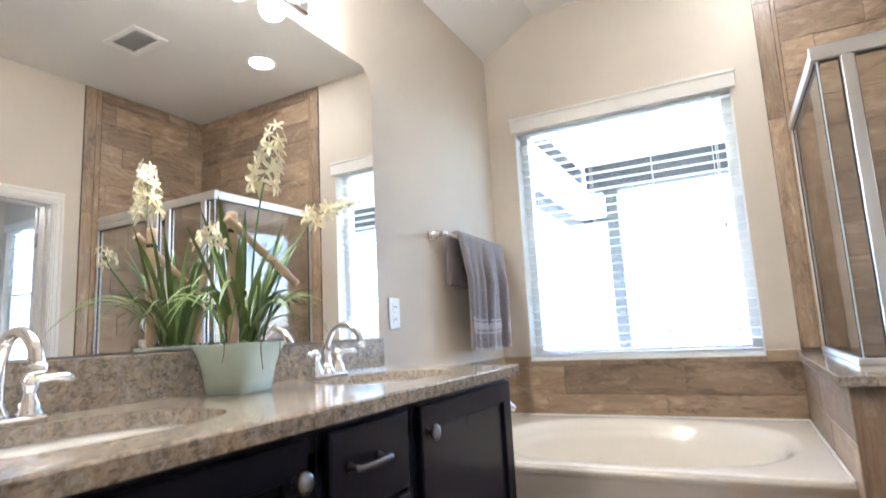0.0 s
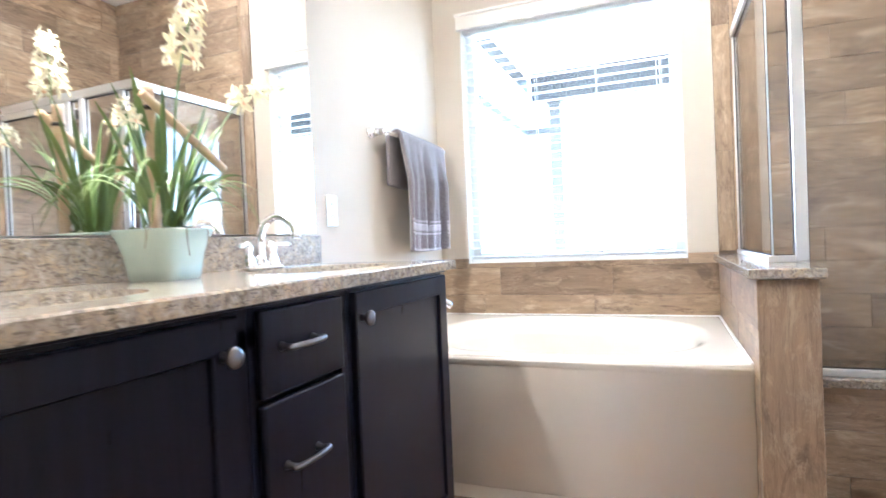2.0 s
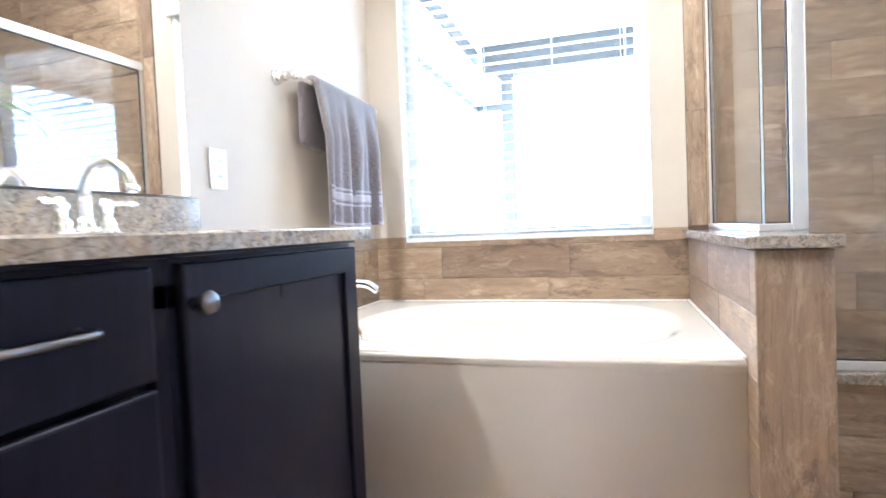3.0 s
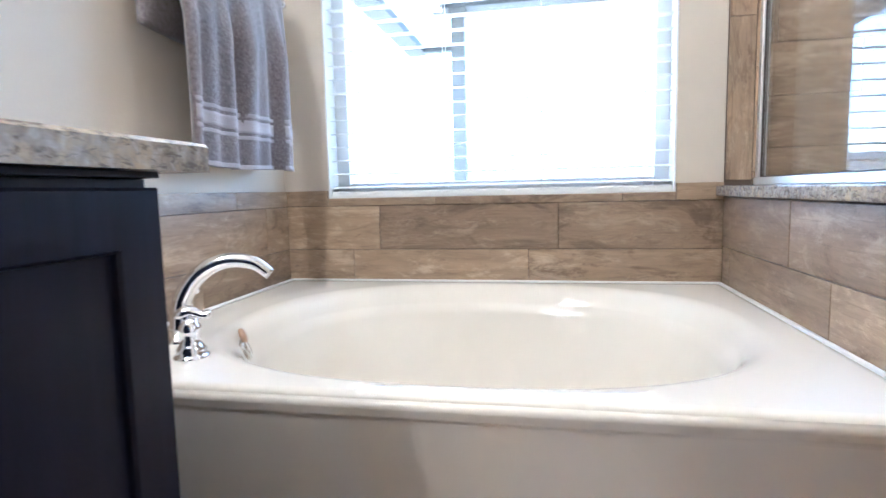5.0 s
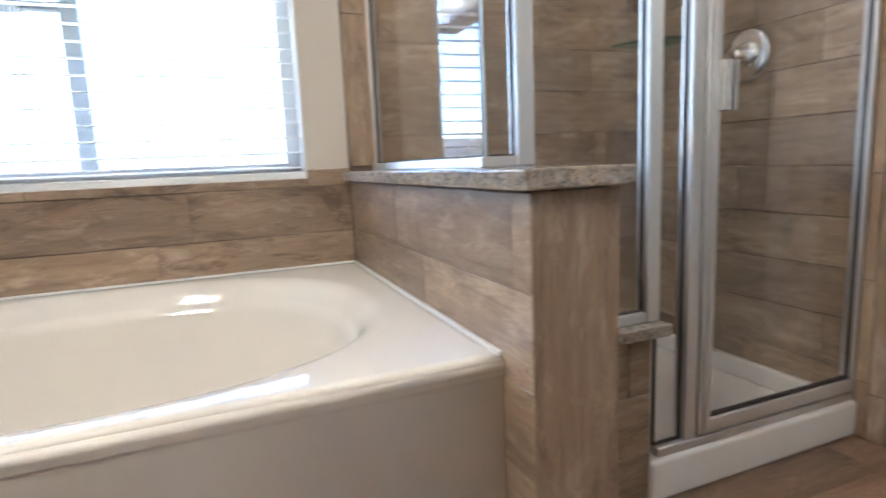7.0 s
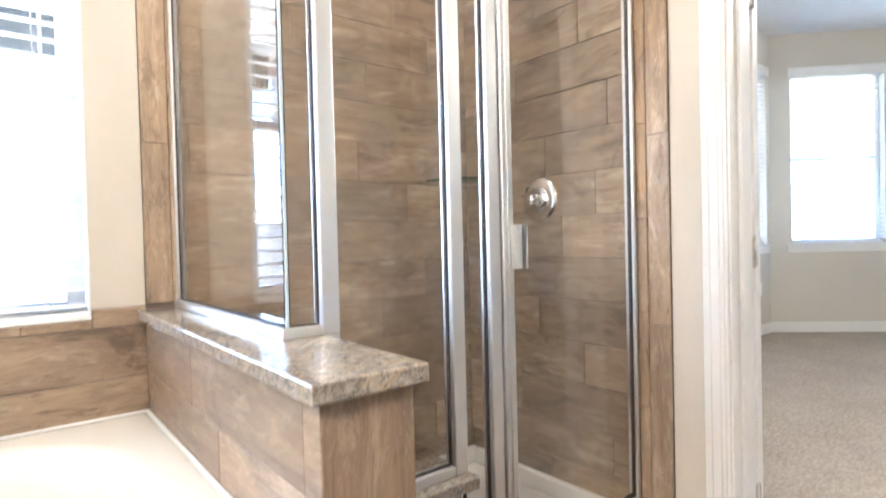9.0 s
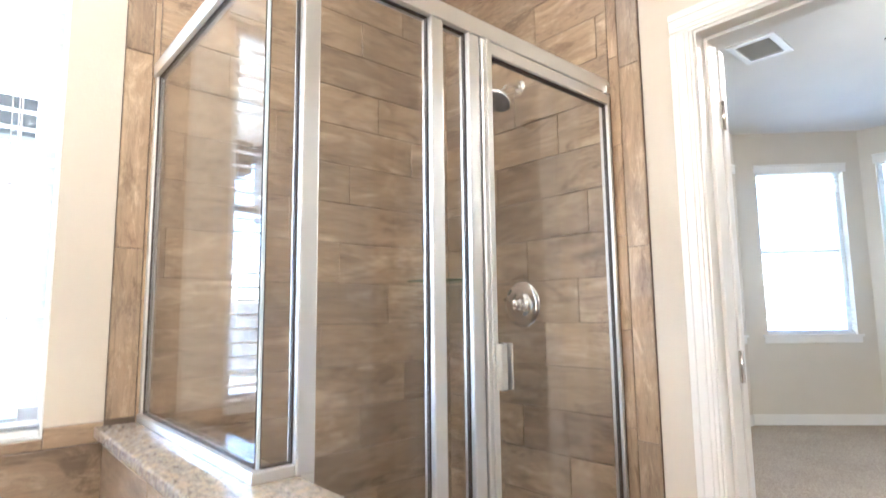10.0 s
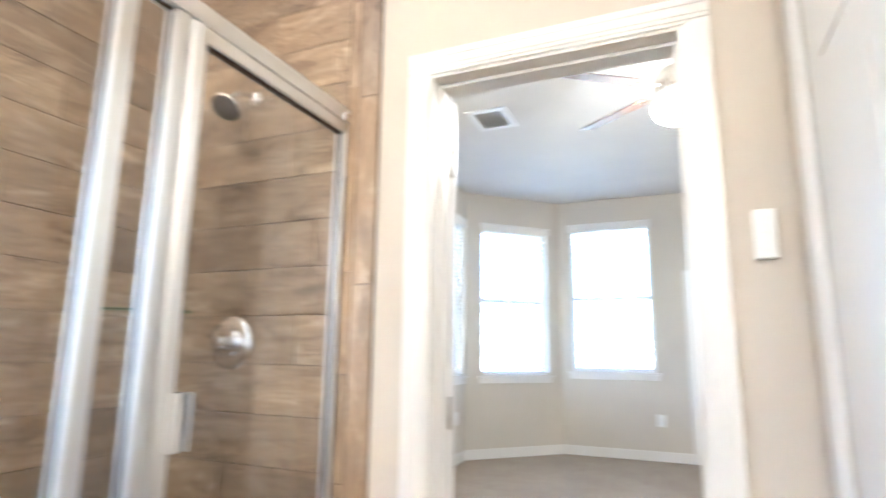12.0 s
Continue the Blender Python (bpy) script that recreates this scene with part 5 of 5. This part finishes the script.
part("shade_strip", boxes((-0.279, -0.001, 6.80, 6.90, 2.215, 2.278), bevel=0.004), BEAM, porch, "strip in shade-dark grey beside the post")
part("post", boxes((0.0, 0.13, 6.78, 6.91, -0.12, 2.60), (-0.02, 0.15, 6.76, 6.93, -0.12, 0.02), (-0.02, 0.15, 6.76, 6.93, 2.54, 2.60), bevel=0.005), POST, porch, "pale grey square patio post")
structure("roof", boxes((-0.5, 8.9, BS - 0.5, N + 0.19, 3.25, 3.4), (E + 0.5, 8.9, N + 0.19, 4.1, 3.25, 3.4)), SOFFIT, "plain roof slab over the house", "roof")

fence = empty("fence", "weathered cedar privacy fence along the lawn", "fence")
me = mesh_of(box(bmesh.new(), -0.9, 0.9, -0.07, 0.07, -0.01, 0.01), "board", FENCE)
for k in range(170):
    s = new("board", me)
    s.parent = fence
    s.matrix_basis = pose(-12.5 + 0.15 * k, 15.0, 0.6, 0, -90, 0) @ pose(0, 0, 0, 90, 0, 0)


# ---- planks: tub surround, shower, half walls, floor ----
PLANKS = {}


def plank_mesh(ln, h, t, mat, name):
    key = (round(ln, 3), round(h, 3), t, mat.name)
    if key not in PLANKS:
        bm = bmesh.new()
        e = 0.0014
        pr = [(0.0, 0.0), (0.0, t - e), (e, t)]
        rings = [[(i - ln / 2, j - h / 2, z) for i, j in ((o, o), (ln - o, o), (ln - o, h - o), (o, h - o))] for o, z in pr]
        vs = [[bm.verts.new(p) for p in r] for r in rings]
        for a, b in zip(vs, vs[1:]):
            for k in range(4):
                bm.faces.new((a[k], a[(k + 1) % 4], b[(k + 1) % 4], b[k]))
        bm.faces.new(vs[-1])
        PLANKS[key] = mesh_of(bm, name, mat)
    return PLANKS[key]


JR = random.Random(77)


def lay(parent, o, u, v, a0, a1, rows, start, step, mat=TILE, t=0.010, gap=0.0019, name="tile", cut=None):
    """Lays rows of planks on a face through o with directions u (along the planks) and v; rows: (v0, v1); start: the first joint of each row."""
    o, u, v = Vector(o), Vector(u), Vector(v)
    n = u.cross(v)
    basis = Matrix((u, v, n)).transposed().to_4x4()
    for i, (v0, v1) in enumerate(rows):
        s = start[i % len(start)]
        while s > a0:
            s -= step
        edges = [a0]
        while s + step < a1 - 0.02:
            s += step
            if s > a0 + 0.02:
                edges.append(s)
        edges.append(a1)
        for e0, e1 in zip(edges, edges[1:]):
            ob = new(name, plank_mesh(e1 - e0 - gap, v1 - v0 - gap, t, mat, name))
            ob.parent = parent
            ob.matrix_basis = Matrix.Translation(o + u * (e0 + e1) / 2 + v * (v0 + v1) / 2 + n * JR.uniform(-0.0006, 0.0004)) @ basis @ pose(0, 0, 0, 0, 0, 180 * JR.randint(0, 1))


def rows_between(z0, z1, joint, h):
    """Row limits between z0 and z1 with a joint at the given height."""
    z = joint
    while z > z0 + 0.012:
        z -= h
    out = []
    while z < z1 - 0.002:
        a, b = max(z, z0), min(z + h, z1)
        if b - a > 0.012:
            out.append((a, b))
        z += h
    return out


PL, PH = 0.6055, 0.1525
X, Y, Z = (1, 0, 0), (0, 1, 0), (0, 0, 1)
NX, NY = (-1, 0, 0), (0, -1, 0)
tiles_n = empty("wall_tiles_north", "weathered brown wood-look plank tiles on the window wall", "wall tiles", kind="structure")
tiles_w = empty("wall_tiles_west", "weathered brown wood-look plank tiles beside the tub", "wall tiles", kind="structure")
tiles_e = empty("wall_tiles_east", "weathered brown wood-look plank tiles in the shower", "wall tiles", kind="structure")

# backing beds of grout
part("grout_bed", boxes((0.0005, OX0, N - 0.008, N - 0.0005, 0.54, 0.862), (OX0, OX1, N - 0.008, N - 0.0005, 0.54, 0.834), (OX1, 1.456, N - 0.008, N - 0.0005, 0.54, 0.862), (1.457, 2.759, N - 0.008, N - 0.0005, 0.0, 2.878)), GROUT, tiles_n)
part("grout_bed", boxes((0.0005, 0.008, 2.083, N - 0.0085, 0.0, 0.862)), GROUT, tiles_w)
part("grout_bed", boxes((E - 0.008, E - 0.0005, 2.192, N - 0.0085, 0.0, 2.878)), GROUT, tiles_e)

TUB_ROWS = [(0.545, 0.656), (0.656, 0.808)]
lay(tiles_n, (0, N - 0.004, 0), X, Z, 0.010, 1.456, TUB_ROWS, [0.255, 0.352], PL)
lay(tiles_n, (0, N - 0.004, 0), X, Z, 0.010, OX0, [(0.808, 0.863)], [0.4], PL)
lay(tiles_n, (0, N - 0.004, 0), X, Z, OX0, OX1, [(0.808, 0.835)], [0.55], PL)
lay(tiles_n, (0, N - 0.004, 0), X, Z, OX1, 1.456, [(0.808, 0.863)], [0.9], PL)
lay(tiles_w, (0.004, 0, 0), Y, Z, 2.086, N - 0.012, [(0.02, 0.199), (0.199, 0.351), (0.351, 0.5035), (0.5035, 0.656), (0.656, 0.808), (0.808, 0.863)], [2.35, 2.60, 2.45, 2.62, 2.98, 2.81], PL)


SHOWER_ROWS = rows_between(0.115, 2.876, 0.656, PH)
starts = [round(1.56 + 0.6055 * f, 3) for f in (0.12, 0.62, 0.34, 0.83, 0.21, 0.55, 0.93, 0.42, 0.05, 0.71)]
lay(tiles_n, (0, N - 0.004, 0), X, Z, 1.552, E - 0.011, SHOWER_ROWS, starts, PL)
starts = [round(2.3 + 0.6055 * f, 3) for f in (0.64, 0.18, 0.88, 0.37, 0.71, 0.08, 0.52, 0.27)]
# on the east wall the plank axis runs south so that the face looks into the room
lay(tiles_e, (E - 0.004, 0, 0), NY, Z, -(N - 0.012), -2.306, SHOWER_ROWS, [-s for s in starts], PL)
# upright border planks and narrow bullnose strips
lay(tiles_n, (0, N - 0.004, 0), Z, NX, 0.866, 2.876, [(-1.532, -1.457)], [1.35], PL)
lay(tiles_n, (0, N - 0.004, 0), Z, NX, 0.853, 2.876, [(-1.551, -1.533)], [1.20], 0.31, TRIM_TILE)
lay(tiles_e, (E - 0.004, 0, 0), Z, Y, 0.002, 2.876, [(2.192, 2.266)], [0.75], PL)
lay(tiles_e, (E - 0.004, 0, 0), Z, Y, 0.002, 2.876, [(2.267, 2.305)], [0.48], 0.305, TRIM_TILE)

# half wall: tub side, end, shower side
HROWS = rows_between(0.002, CAPZ0 - 0.001, 0.664, PH)
lay(half, (1.465, 0, 0), NY, Z, -(N - 0.012), -1.991, HROWS, [-2.46 + 0.2, -2.656, -2.30, -2.75, -2.46, -2.656], PL)
# the end plank has its shade in the tile colour
lay(half, (0, 2.0, 0), Z, NX, 0.002, CAPZ0 - 0.002, [(-1.6145, -1.456)], [0.0], 1.2, SHADED_END_TILE)
lay(half, (1.605, 0, 0), Y, Z, 2.44, N - 0.012, HROWS, [2.7, 2.5], PL)
lay(half, (1.605, 0, 0), Y, Z, 1.993, 2.30, HROWS, [2.7, 2.5], PL)
LROWS = rows_between(0.002, 0.436, 0.29, PH)
lay(low, (0, 2.31, 0), X, Z, 1.6165, 1.968, LROWS, [1.75, 1.5, 1.9], PL)
lay(low, (1.96, 0, 0), Y, Z, 2.396, 2.43, LROWS, [0.0], 2.0)

# floor planks
floor_planks = empty("floor_planks", "brown wood-look plank floor with staggered joints", "floor", kind="structure")
FR = random.Random(4)
frows = [(-1.5 + 0.152 * k, -1.5 + 0.152 * (k + 1)) for k in range(25)]
lay(floor_planks, (0, 0, -0.0095), X, Y, 0.002, E + 0.06, frows, [FR.uniform(0, 0.9) for _ in range(25)], 0.91, FLOOR, 0.010, 0.0018, "floor_plank")
